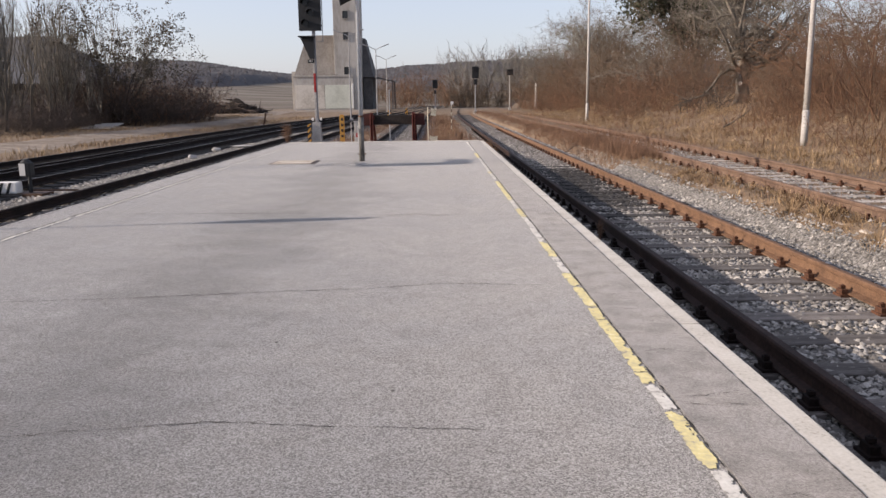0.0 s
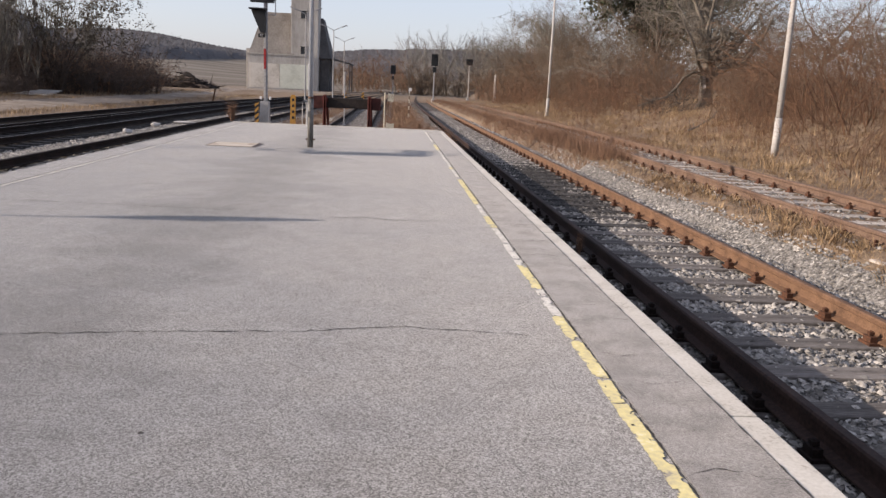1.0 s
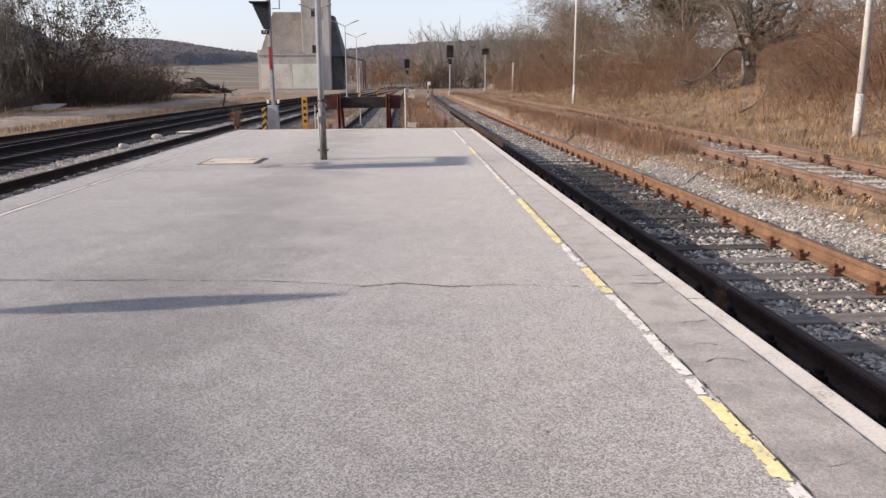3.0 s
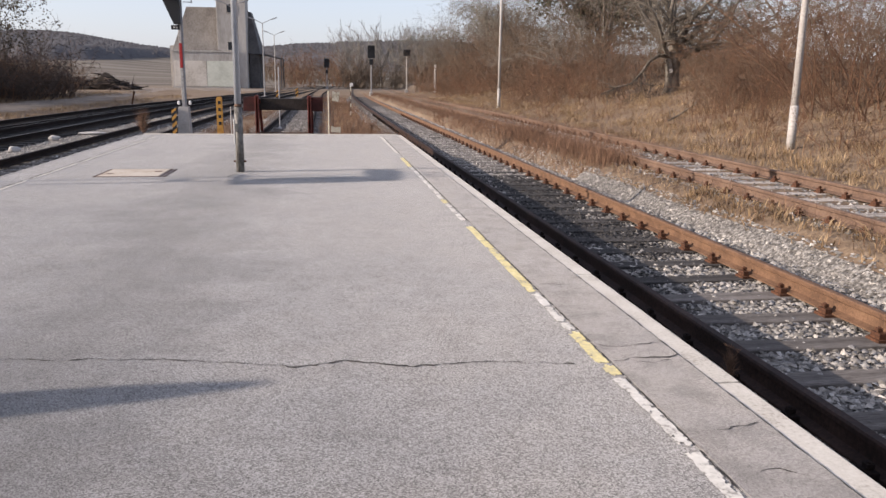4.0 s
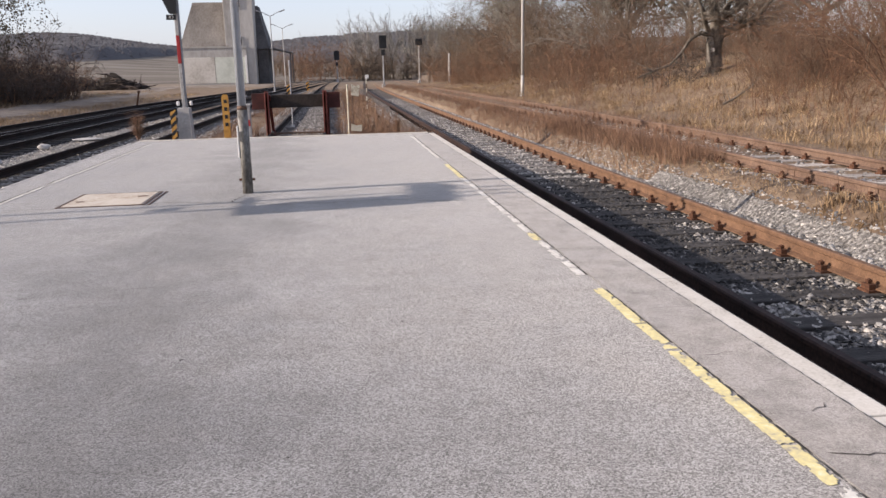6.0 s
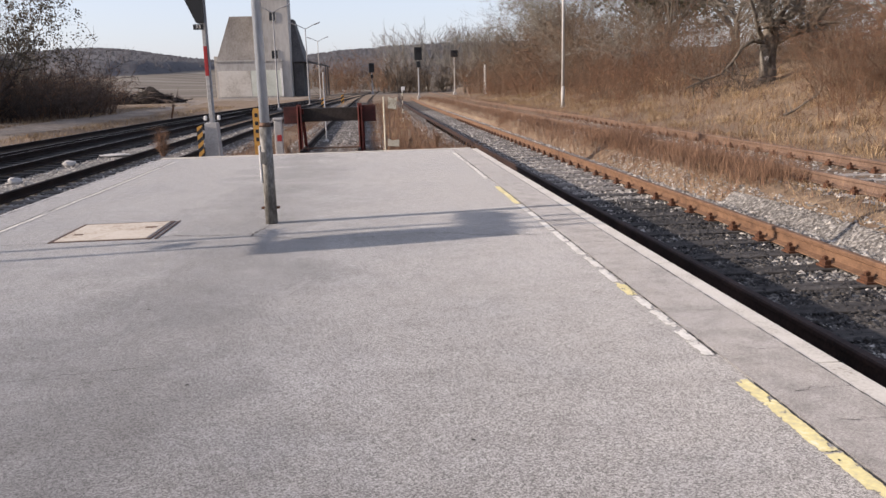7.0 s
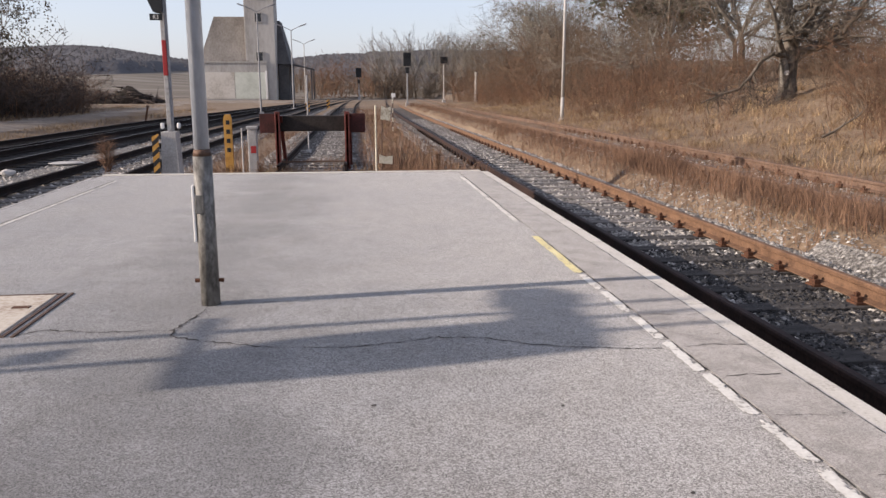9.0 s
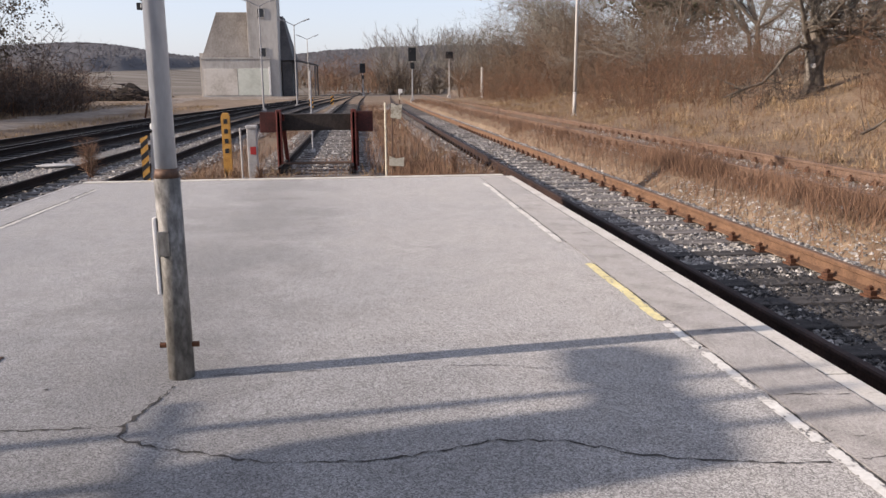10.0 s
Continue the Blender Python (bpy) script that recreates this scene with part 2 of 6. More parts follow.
BLACK = plain("black_paint", (0.02, 0.021, 0.023), 0.6)
LENS = plain("dark_signal_glass", (0.012, 0.012, 0.014), 0.15)
WHITE = plain("white_paint", (0.72, 0.70, 0.67), 0.6)
RED = plain("red_paint", (0.36, 0.03, 0.03), 0.6)
YELLOW = surface("weathered_yellow_paint", [(0.34, (0.22, 0.10, 0.03)), (0.48, (0.46, 0.23, 0.05)), (0.68, (0.58, 0.33, 0.085))], 4, 40, 0.7, 0.15, depth=0.003)
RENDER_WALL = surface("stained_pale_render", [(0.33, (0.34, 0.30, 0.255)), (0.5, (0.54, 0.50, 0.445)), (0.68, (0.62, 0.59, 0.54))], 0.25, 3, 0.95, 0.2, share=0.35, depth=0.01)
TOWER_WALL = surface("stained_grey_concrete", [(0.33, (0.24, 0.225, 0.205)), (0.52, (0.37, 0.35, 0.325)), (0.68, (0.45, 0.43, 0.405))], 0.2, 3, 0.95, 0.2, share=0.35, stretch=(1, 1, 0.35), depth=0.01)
ROOF = surface("weathered_sheet_roof", [(0.34, (0.105, 0.09, 0.078)), (0.52, (0.19, 0.17, 0.15)), (0.68, (0.26, 0.238, 0.212))], 0.4, 4, 0.9, 0.3, share=0.4, stretch=(1, 1, 0.25), depth=0.02)
DARK_WALL = surface("dark_boards_and_shaded_side", [(0.35, (0.06, 0.058, 0.06)), (0.65, (0.13, 0.125, 0.125))], 0.5, 5, 0.9, 0.2)
GLASS = plain("dark_window_glass", (0.03, 0.032, 0.036), 0.12)
HATCH = surface("pinkish_concrete_plate", [(0.34, (0.17, 0.10, 0.06)), (0.42, (0.34, 0.28, 0.22)), (0.52, (0.44, 0.385, 0.32)), (0.68, (0.50, 0.45, 0.385))], 2.0, 40, 0.9, 0.3, depth=0.004)


# ---- mesh helpers ----
def mesh_from(name, verts, faces, mat, smooth=False):
    me = bpy.data.meshes.new(name)
    me.from_pydata([tuple(v) for v in verts], [], [tuple(f) for f in faces])
    if mat:
        me.materials.append(mat)
    if smooth:
        me.polygons.foreach_set("use_smooth", [True] * len(me.polygons))
    me.update()
    return me


def fast_mesh(name, verts, quads, mat, corners):
    """A mesh from numpy arrays, all faces with the same number of corners."""
    me = bpy.data.meshes.new(name)
    me.vertices.add(len(verts))
    me.vertices.foreach_set("co", np.asarray(verts, np.float32).ravel())
    me.loops.add(quads.size)
    me.loops.foreach_set("vertex_index", np.asarray(quads, np.int32).ravel())
    me.polygons.add(len(quads))
    me.polygons.foreach_set("loop_start", np.arange(0, quads.size, corners, dtype=np.int32))
    me.materials.append(mat)
    me.update(calc_edges=True)
    me.validate()
    return me


def bm_to(name, bm, mat, smooth=False):
    me = bpy.data.meshes.new(name)
    bmesh.ops.recalc_face_normals(bm, faces=bm.faces)
    bm.to_mesh(me)
    bm.free()
    me.materials.append(mat)
    if smooth:
        me.polygons.foreach_set("use_smooth", [True] * len(me.polygons))
    return me


def part(name, bm, mat, parent=None, label="", smooth=False, loc=None):
    """One mesh object from a bmesh or mesh, under a thing or under a part."""
    me = bm if isinstance(bm, bpy.types.Mesh) else bm_to(name, bm, mat, smooth)
    ob = new(name, me)
    if parent is not None:
        ob.parent = parent
    if loc is not None:
        ob.location = loc
    if label:
        ob["label"] = label
    return ob


def thing(name, loc, label, category, group="", kind="", turn=0):
    e = new(name)
    e.matrix_basis = pose(*loc, 0, 0, turn)
    return tagged(e, label, category, group, kind)


def box(size, at=(0, 0, 0), bevel=0.0, bm=None, turn=None):
    bm = bm or bmesh.new()
    m = Matrix.Translation(at) @ (turn or Matrix()) @ Matrix.Diagonal((*size, 1))
    g = bmesh.ops.create_cube(bm, size=1, matrix=m)
    if bevel:
        es = {e for v in g["verts"] for e in v.link_edges}
        bmesh.ops.bevel(bm, geom=list(es), offset=bevel, segments=2, affect="EDGES", profile=0.6)
    return bm


def rod(p0, p1, r0, r1=None, sides=10, bm=None):
    bm = bm or bmesh.new()
    p0, p1 = Vector(p0), Vector(p1)
    m = Matrix.Translation((p0 + p1) / 2) @ (p1 - p0).to_track_quat("Z", "Y").to_matrix().to_4x4()
    bmesh.ops.create_cone(bm, cap_ends=True, segments=sides, radius1=r0, radius2=r0 if r1 is None else r1, depth=(p1 - p0).length, matrix=m)
    return bm


def prism(outline, depth, axis="y"):
    """A closed outline in two axes, pushed along the third."""
    n = len(outline)
    put = {"y": lambda a, b, d: (a, d, b), "x": lambda a, b, d: (d, a, b), "z": lambda a, b, d: (a, b, d)}[axis]
    v = [put(a, b, depth[0]) for a, b in outline] + [put(a, b, depth[1]) for a, b in outline]
    f = [tuple(range(n)), tuple(range(2 * n - 1, n - 1, -1))] + [(i, i + n, (i + 1) % n + n, (i + 1) % n) for i in range(n)]
    bm = bmesh.new()
    vs = [bm.verts.new(c) for c in v]
    for q in f:
        bm.faces.new([vs[i] for i in q])
    return bm


# ---- ground ----
def smooth_step(a, b, x):
    t = np.clip((x - a) / (b - a), 0, 1)
    return t * t * (3 - 2 * t)


RIDGE_B = [-3, -0.9, -0.55, -0.42, -0.31, -0.25, -0.19, -0.10, -0.05, 0.04, 0.12, 0.4, 3]
RIDGE_A = [0.02, 0.03, 0.036, 0.046, 0.0515, 0.043, 0.033, 0.032, 0.041, 0.043, 0.045, 0.04, 0.02]


RIDGE_X = np.linspace(-3, 3, 1201)
RIDGE_Z = np.convolve(np.pad(np.interp(RIDGE_X, RIDGE_B, RIDGE_A), 8, mode="edge"), np.ones(17) / 17, mode="valid")


def height(x, y):
    """Height of the ground sheet."""
    x, y = np.asarray(x, float), np.asarray(y, float)
    near = np.interp(x, [-60, -30, -16, -13.5, -8, 4.5, 4.8, 5.0, 5.2, 5.34, 5.45, 8.4, 9.8, 12, 15, 18, 22, 40], [0.1, -0.35, -0.55, -0.64, -0.64, -0.64, -0.40, -0.30, -0.275, -0.275, -0.312, -0.312, -0.25, 0.06, 0.82, 1.6, 2.2, 2.5])
    level = smooth_step(70, 140, y)
    near = near * (1 - level) + level * np.where(x > 14, near * 0.6, -0.35)
    bump = 0.05 * np.sin(x * 1.7 + 0.3 * y) * np.sin(y * 0.9) * smooth_step(9.5, 12, np.abs(x))
    far = np.maximum(y, 1)
    angle = np.interp(x / far, RIDGE_X, RIDGE_Z)
    r = np.hypot(x, y)
    rise = smooth_step(170, 1150, y) * (1150 * angle - 9) * (1 - 0.4 * smooth_step(1300, 2600, r))
    return near + bump + rise


xs = np.unique(np.concatenate([np.linspace(-2600, -120, 40), np.linspace(-120, -20, 26), np.arange(-20, 24.1, 0.8), np.arange(3.9, 5.6, 0.1), np.linspace(24, 120, 25), np.linspace(120, 2600, 40)]))
ys = np.unique(np.concatenate([np.linspace(-400, -20, 12), np.arange(-20, 60, 1.6), np.linspace(60, 220, 40), np.linspace(220, 1500, 60), np.linspace(1500, 3200, 12)]))
gx, gy = np.meshgrid(xs, ys)
gv = np.stack([gx.ravel(), gy.ravel(), height(gx, gy).ravel()], 1)
i, j = np.meshgrid(np.arange(len(xs) - 1), np.arange(len(ys) - 1))
a = (j * len(xs) + i).ravel()
gq = np.stack([a, a + 1, a + 1 + len(xs), a + len(xs)], 1)
ground = tagged(new("ground", fast_mesh("ground", gv, gq, SOIL, 4)), "dry winter grassland and bare soil rising to low hills", "ground", kind="structure")
ground.data.polygons.foreach_set("use_smooth", [True] * len(ground.data.polygons))

# ---- platform ----
PX0, PX1, PY0, PY1 = -4.57, 1.495, -14.0, 24.0
platform = thing("platform", (0, 0, 0), "grey asphalt island platform with pale concrete edges", "platform", kind="structure")
part("platform_deck", prism([(-4.443, -0.7), (1.372, -0.7), (1.372, 0.0), (-4.443, 0.0)], (PY0, PY1)), ASPHALT, platform)
part("edge_strip", prism([(1.015, 0.0005), (1.372, 0.0005), (1.372, 0.004), (1.015, 0.006)], (PY0, PY1 - 0.02)), EDGE_ASPHALT, platform, "smoother pale asphalt strip along the edge")
rng = random.Random(4)
y = PY0
edge_joints = []
while y < PY1 - 0.1:
    y2 = min(PY1, y + 2.0)
    edge_joints.append((y, y2))
    for name_x0, name_x1 in ((1.377, PX1), (PX0, -4.452)):
        dz = rng.uniform(-0.004, 0.0) - (0.02 if name_x0 < 0 else 0)
        part("coping_block", box((name_x1 - name_x0, y2 - y - 0.012, 0.62), ((name_x0 + name_x1) / 2, (y + y2) / 2, -0.308 + dz), 0.006), COPING if name_x0 > 0 else CONCRETE, platform)
    y = y2
part("end_kerb", box((5.8, 0.12, 0.5), (-1.52, PY1 + 0.065, -0.235), 0.01), COPING, platform)


def ragged_strip(x0, x1, y0, y1, z, seed, step=0.03, rag=0.008):
    """A thin filled joint with a frayed outline."""
    r = random.Random(seed)
    n = max(2, int((y1 - y0) / step))
    bm = bmesh.new()
    rows = []
    for k in range(n + 1):
        yy = y0 + (y1 - y0) * k / n
        taper = 0.7 if k in (0, n) else r.choice((1.0, 0.9, 0.7, 0.4, 0.25))
        mid, half = (x0 + x1) / 2, (x1 - x0) / 2 * taper
        lo, hi = mid - half + r.uniform(-rag, rag) * 0.5, mid + half + r.uniform(-rag, rag) * 0.5
        rows.append([bm.verts.new((min(lo, hi - 0.001), yy, z + 0.003)), bm.verts.new((hi, yy, z + 0.003))])
    for p, q in zip(rows, rows[1:]):
        bm.faces.new((p[0], p[1], q[1], q[0]))
    return bm


def flaked_paint(x0, x1, y0, y1, z, seed, wear=0.0):
    """A brittle coat of line paint in small cells: chipped along its edges, with flakes gone and a crack here and there."""
    r = random.Random(seed)
    cols, rows = 7, max(2, int((y1 - y0) / 0.014))
    dx, dy = (x1 - x0) / cols, (y1 - y0) / rows
    breaks = {r.randrange(rows) for _ in range(int((y1 - y0) / 0.55))}
    v, f, at = [], [], {}
    def corner(i, j):
        if (i, j) not in at:
            at[(i, j)] = len(v)
            drift = 0.009 * noise.noise(Vector((seed * 3.1, (y0 + j * dy) * 2.2, 0.0))) + 0.005 * noise.noise(Vector((seed * 1.3, (y0 + j * dy) * 13.0, 2.0)))
            v.append((x0 + i * dx + drift + r.uniform(-0.35, 0.35) * dx, y0 + j * dy + r.uniform(-0.35, 0.35) * dy, z + 0.003))
        return at[(i, j)]
    for j in range(rows):
        skew = j + r.choice((0, 0, 1))
        if skew in breaks:
            continue
        for i in range(cols):
            rim = min(i, cols - 1 - i) / 3.0
            end = min(j, rows - 1 - j) / 3.0
            keep = 0.55 * min(rim, 1) + 0.5 * min(end, 1) - 0.18
            q = noise.noise(Vector(((x0 + i * dx) * 34, (y0 + j * dy) * 17, seed * 1.7))) + 0.5 * noise.noise(Vector(((x0 + i * dx) * 90, (y0 + j * dy) * 60, seed)))
            if q > wear - keep - 0.08:
                f.append((corner(i, j), corner(i + 1, j), corner(i + 1, j + 1), corner(i, j + 1)))
    return v, f


for k, (y0, y1) in enumerate(edge_joints):
    part("edge_joint", ragged_strip(1.3695, 1.3765, y0, y1, 0.0014, k + 500, 0.04, 0.006), CRACK, platform)
    part("edge_joint", ragged_strip(-4.454, -4.438, y0, y1, 0.0, k + 600, 0.06, 0.006), CRACK, platform)
paint = [("w", -14, -6), ("y", -6, 0.6), ("y", 0.62, 1.85), ("w", 1.87, 2.23), ("y", 2.25, 2.75), ("w", 2.77, 3.05), ("y", 3.07, 4.36), ("y", 4.38, 4.9), ("y", 4.92, 5.33), ("w", 5.34, 5.73), ("w", 5.76, 5.92), ("y", 5.93, 6.6), ("w", 6.62, 6.8),
         ("w", 6.83, 7.38), ("w", 7.42, 8.1), ("y", 8.12, 8.27), ("y", 8.29, 8.77), ("w", 8.79, 8.92), ("w", 8.95, 9.23), ("w", 9.26, 9.55), ("y", 9.57, 10.86), ("y", 10.88, 11.86), ("w", 12.17, 12.56), ("w", 12.6, 12.9), ("w", 12.93, 13.2),
         ("y", 13.22, 13.52), ("w", 13.55, 13.9), ("w", 13.94, 14.3), ("w", 14.36, 14.82), ("w", 14.86, 15.3), ("w", 15.34, 15.8), ("w", 15.86, 16.35), ("w", 16.4, 16.82), ("y", 16.86, 18.32), ("w", 19.1, 20.9), ("w", 20.94, 23.2)]
for k, (c, y0, y1) in enumerate(paint):
    m = LINE_YELLOW if c == "y" else LINE_WHITE
    v, f = flaked_paint(0.935 if c == "y" else 0.942, 0.998, y0, y1, 0.001, k, 0.10 if c == "y" else 0.13)
    part("line_paint", mesh_from("line_paint", v, f, m), m, platform, "worn yellow line" if c == "y" else "worn white line")
    part("line_joint", ragged_strip(1.001, 1.010, y0, y1, 0.0012, k + 50, rag=0.008), CRACK, platform)
y = -14.0
k = 0
while y < 23.2:
    y1 = y + rng.uniform(1.2, 3.4)
    v, f = flaked_paint(-4.03, -3.985, y, min(y1, 23.3), 0.001, 200 + k, 0.32)
    part("line_paint", mesh_from("line_paint", v, f, LINE_WHITE), LINE_WHITE, platform, "thin worn white line")
    part("line_joint", ragged_strip(-4.056, -4.036, y, min(y1, 23.3), 0.0012, 300 + k, rag=0.01), CRACK, platform)
    y, k = y1 + rng.uniform(0.03, 0.3), k + 1


def crack(points, seed, width=0.011, z=0.003):
    """A wandering crack through a few points."""
    r = random.Random(seed)
    line = []
    for (xa, ya), (xb, yb) in zip(points, points[1:]):
        n = max(2, int(math.hypot(xb - xa, yb - ya) / 0.028))
        for s in range(n):
            f = s / n
            line.append((xa + (xb - xa) * f + r.uniform(-0.009, 0.009), ya + (yb - ya) * f + r.uniform(-0.009, 0.009) + 0.018 * noise.noise(Vector((xa * 3 + f * 5, ya * 3 + f * 4, seed)))))
    line.append(points[-1])
    bm = bmesh.new()
    rows = []
    for k, (px, py) in enumerate(line):
        qx, qy = line[min(k + 1, len(line) - 1)][0] - line[max(k - 1, 0)][0], line[min(k + 1, len(line) - 1)][1] - line[max(k - 1, 0)][1]
        d = math.hypot(qx, qy) or 1
        w = width * r.choice((0.1, 0.25, 0.45, 0.7, 0.9, 1.2)) / 2
        ox, oy = -qy / d * w, qx / d * w
        rows.append((bm.verts.new((px - ox, py - oy, z)), bm.verts.new((px + ox, py + oy, z))))
    for p, q in zip(rows, rows[1:]):
        bm.faces.new((p[0], p[1], q[1], q[0]))
    part("crack", bm, CRACK, platform, "dark crack across the asphalt")



crack([(-4.0, 4.6), (-1.79, 4.79), (-1.0, 4.9), (-0.4, 4.95), (0.1, 5.07), (0.75, 4.98)], 1, 0.010)
crack([(-4.0, 8.8), (-1.86, 8.65), (-1.07, 8.57), (-0.43, 8.4), (-0.23, 8.46), (0.06, 8.35), (0.4, 8.37), (0.83, 8.3)], 2, 0.013)
crack([(1.03, 8.3), (1.15, 8.34), (1.3, 8.32), (1.37, 8.36)], 3, 0.012, 0.0072)
crack([(-2.42, 15.78), (-2.32, 15.88), (-1.98, 15.8), (-1.6, 15.8), (-1.54, 16.0), (-1.5, 16.2)], 4, 0.018)
crack([(-1.6, 15.8), (-1.58, 15.68), (-1.4, 15.58), (-1.05, 15.44), (-0.69, 15.39), (-0.5, 15.42), (-0.2, 15.51), (0.05, 15.47), (0.3, 15.32), (0.68, 15.22), (0.92, 15.2)], 5, 0.014)
crack([(1.03, 15.2), (1.2, 15.22), (1.36, 15.2)], 6, 0.011, 0.0072)
crack([(-1.35, 16.32), (-0.6, 16.33), (-0.1, 16.3), (0.25, 16.2)], 7, 0.006)
crack([(-4.0, 12.4), (-2.5, 12.3), (-1.6, 12.45)], 8, 0.006)
crack([(-4.0, 15.72), (-3.32, 15.76)], 9, 0.012)
crack([(-1.7, 2.6), (-0.9, 2.72), (0.2, 2.6)], 10, 0.006)

r = random.Random(31)
for k in range(40):      # short cracks across the edge strip
    y0 = 1.0 + k * 0.52 + r.uniform(-0.3, 0.3)
    x0 = r.uniform(1.03, 1.15)
    crack([(x0, y0), (x0 + 0.08, y0 + r.uniform(-0.05, 0.05)), (r.uniform(1.26, 1.37), y0 + r.uniform(-0.06, 0.06))], 40 + k, r.uniform(0.003, 0.008), 0.0072)
bm = bmesh.new()
for k in range(34):      # small dark specks trodden into the asphalt
    cx, cy, q = r.uniform(-3.9, 0.85), r.uniform(1.5, 23.0), r.uniform(0.005, 0.012)
    ring_v = [bm.verts.new((cx + q * r.uniform(0.6, 1.3) * math.cos(a), cy + q * r.uniform(0.6, 1.3) * math.sin(a), 0.0025)) for a in (0, 1.05, 2.1, 3.14, 4.2, 5.2)]
    bm.faces.new(ring_v)
tagged(part("dark_specks", bm, CRACK, platform), kind="stuff")

# ---- railway tracks ----
RAIL_PROFILE = [(-0.072, 0), (0.072, 0), (0.072, 0.012), (0.014, 0.032), (0.010, 0.105), (0.034, 0.118), (0.036, 0.148), (0.026, 0.16), (-0.026, 0.16), (-0.036, 0.148), (-0.034, 0.118), (-0.010, 0.105), (-0.014, 0.032), (-0.072, 0.012)]


def along(knots, step=2.0):
    ky, kx, kz = zip(*knots)
    yy = np.arange(ky[0], ky[-1] + 0.01, step)
    xx, zz = np.interp(yy, ky, kx), np.interp(yy, ky, kz)
    for _ in range(6):
        xx[1:-1] = (xx[:-2] + 2 * xx[1:-1] + xx[2:]) / 4
    return np.stack([xx, yy, zz], 1)


def sweep(line, offset, profile):
    """A profile pushed along a line, to one side of it."""
    n, v, f = len(profile), [], []
    tang = np.gradient(line, axis=0)
    for p, t in zip(line, tang):
        d = math.hypot(t[0], t[1])
        sx, sy = t[1] / d, -t[0] / d
        for a, b in profile:
            v.append((p[0] + sx * (offset + a), p[1] + sy * (offset + a), p[2] + b))
    for k in range(len(line) - 1):
        for q in range(n):
            f.append((k * n + q, k * n + (q + 1) % n, (k + 1) * n + (q + 1) % n, (k + 1) * n + q))
    f += [tuple(range(n - 1, -1, -1)), tuple(range((len(line) - 1) * n, len(line) * n))]
    return v, f


sleeper_mesh = bm_to("sleeper", box((2.5, 0.24, 0.15), (0, 0, 0), 0.015), SLEEPER)
_bm = box((0.30, 0.15, 0.02), (0, 0, 0.01))
for s in (-1, 1):
    box((0.055, 0.10, 0.05), (s * 0.105, 0, 0.04), 0, _bm)
    rod((s * 0.105, 0, 0.05), (s * 0.105, 0, 0.105), 0.016, 0.013, 6, _bm)
    box((0.04, 0.04, 0.025), (s * 0.105, 0, 0.085), 0, _bm)
fasten_mesh = bm_to("rail_fastening", _bm, FASTEN)
# Fastenings in the platform's shadow get that shade as their colour.
shaded_fasten_mesh = fasten_mesh.copy()
shaded_fasten_mesh.materials[0] = SHADE_RAIL
# Black sleepers: oil on the main track, painted-in shade on the left sidings.
oily_shade_sleeper_mesh = sleeper_mesh.copy()
oily_shade_sleeper_mesh.materials[0] = surface("oil_and_shade_black_timber", [(0.33, (0.014, 0.012, 0.011)), (0.5, (0.036, 0.032, 0.029)), (0.68, (0.08, 0.072, 0.066))], 3, 28, 0.9, 0.6, spread=0.3, stretch=(0.35, 2.5, 1))

pale_sleeper_mesh = sleeper_mesh.copy()
pale_sleeper_mesh.materials[0] = surface("bleached_sleeper", [(0.33, (0.13, 0.105, 0.085)), (0.48, (0.30, 0.26, 0.225)), (0.66, (0.46, 0.415, 0.37))], 2.5, 26, 0.95, 0.6, spread=0.2, stretch=(0.4, 2.2, 1))


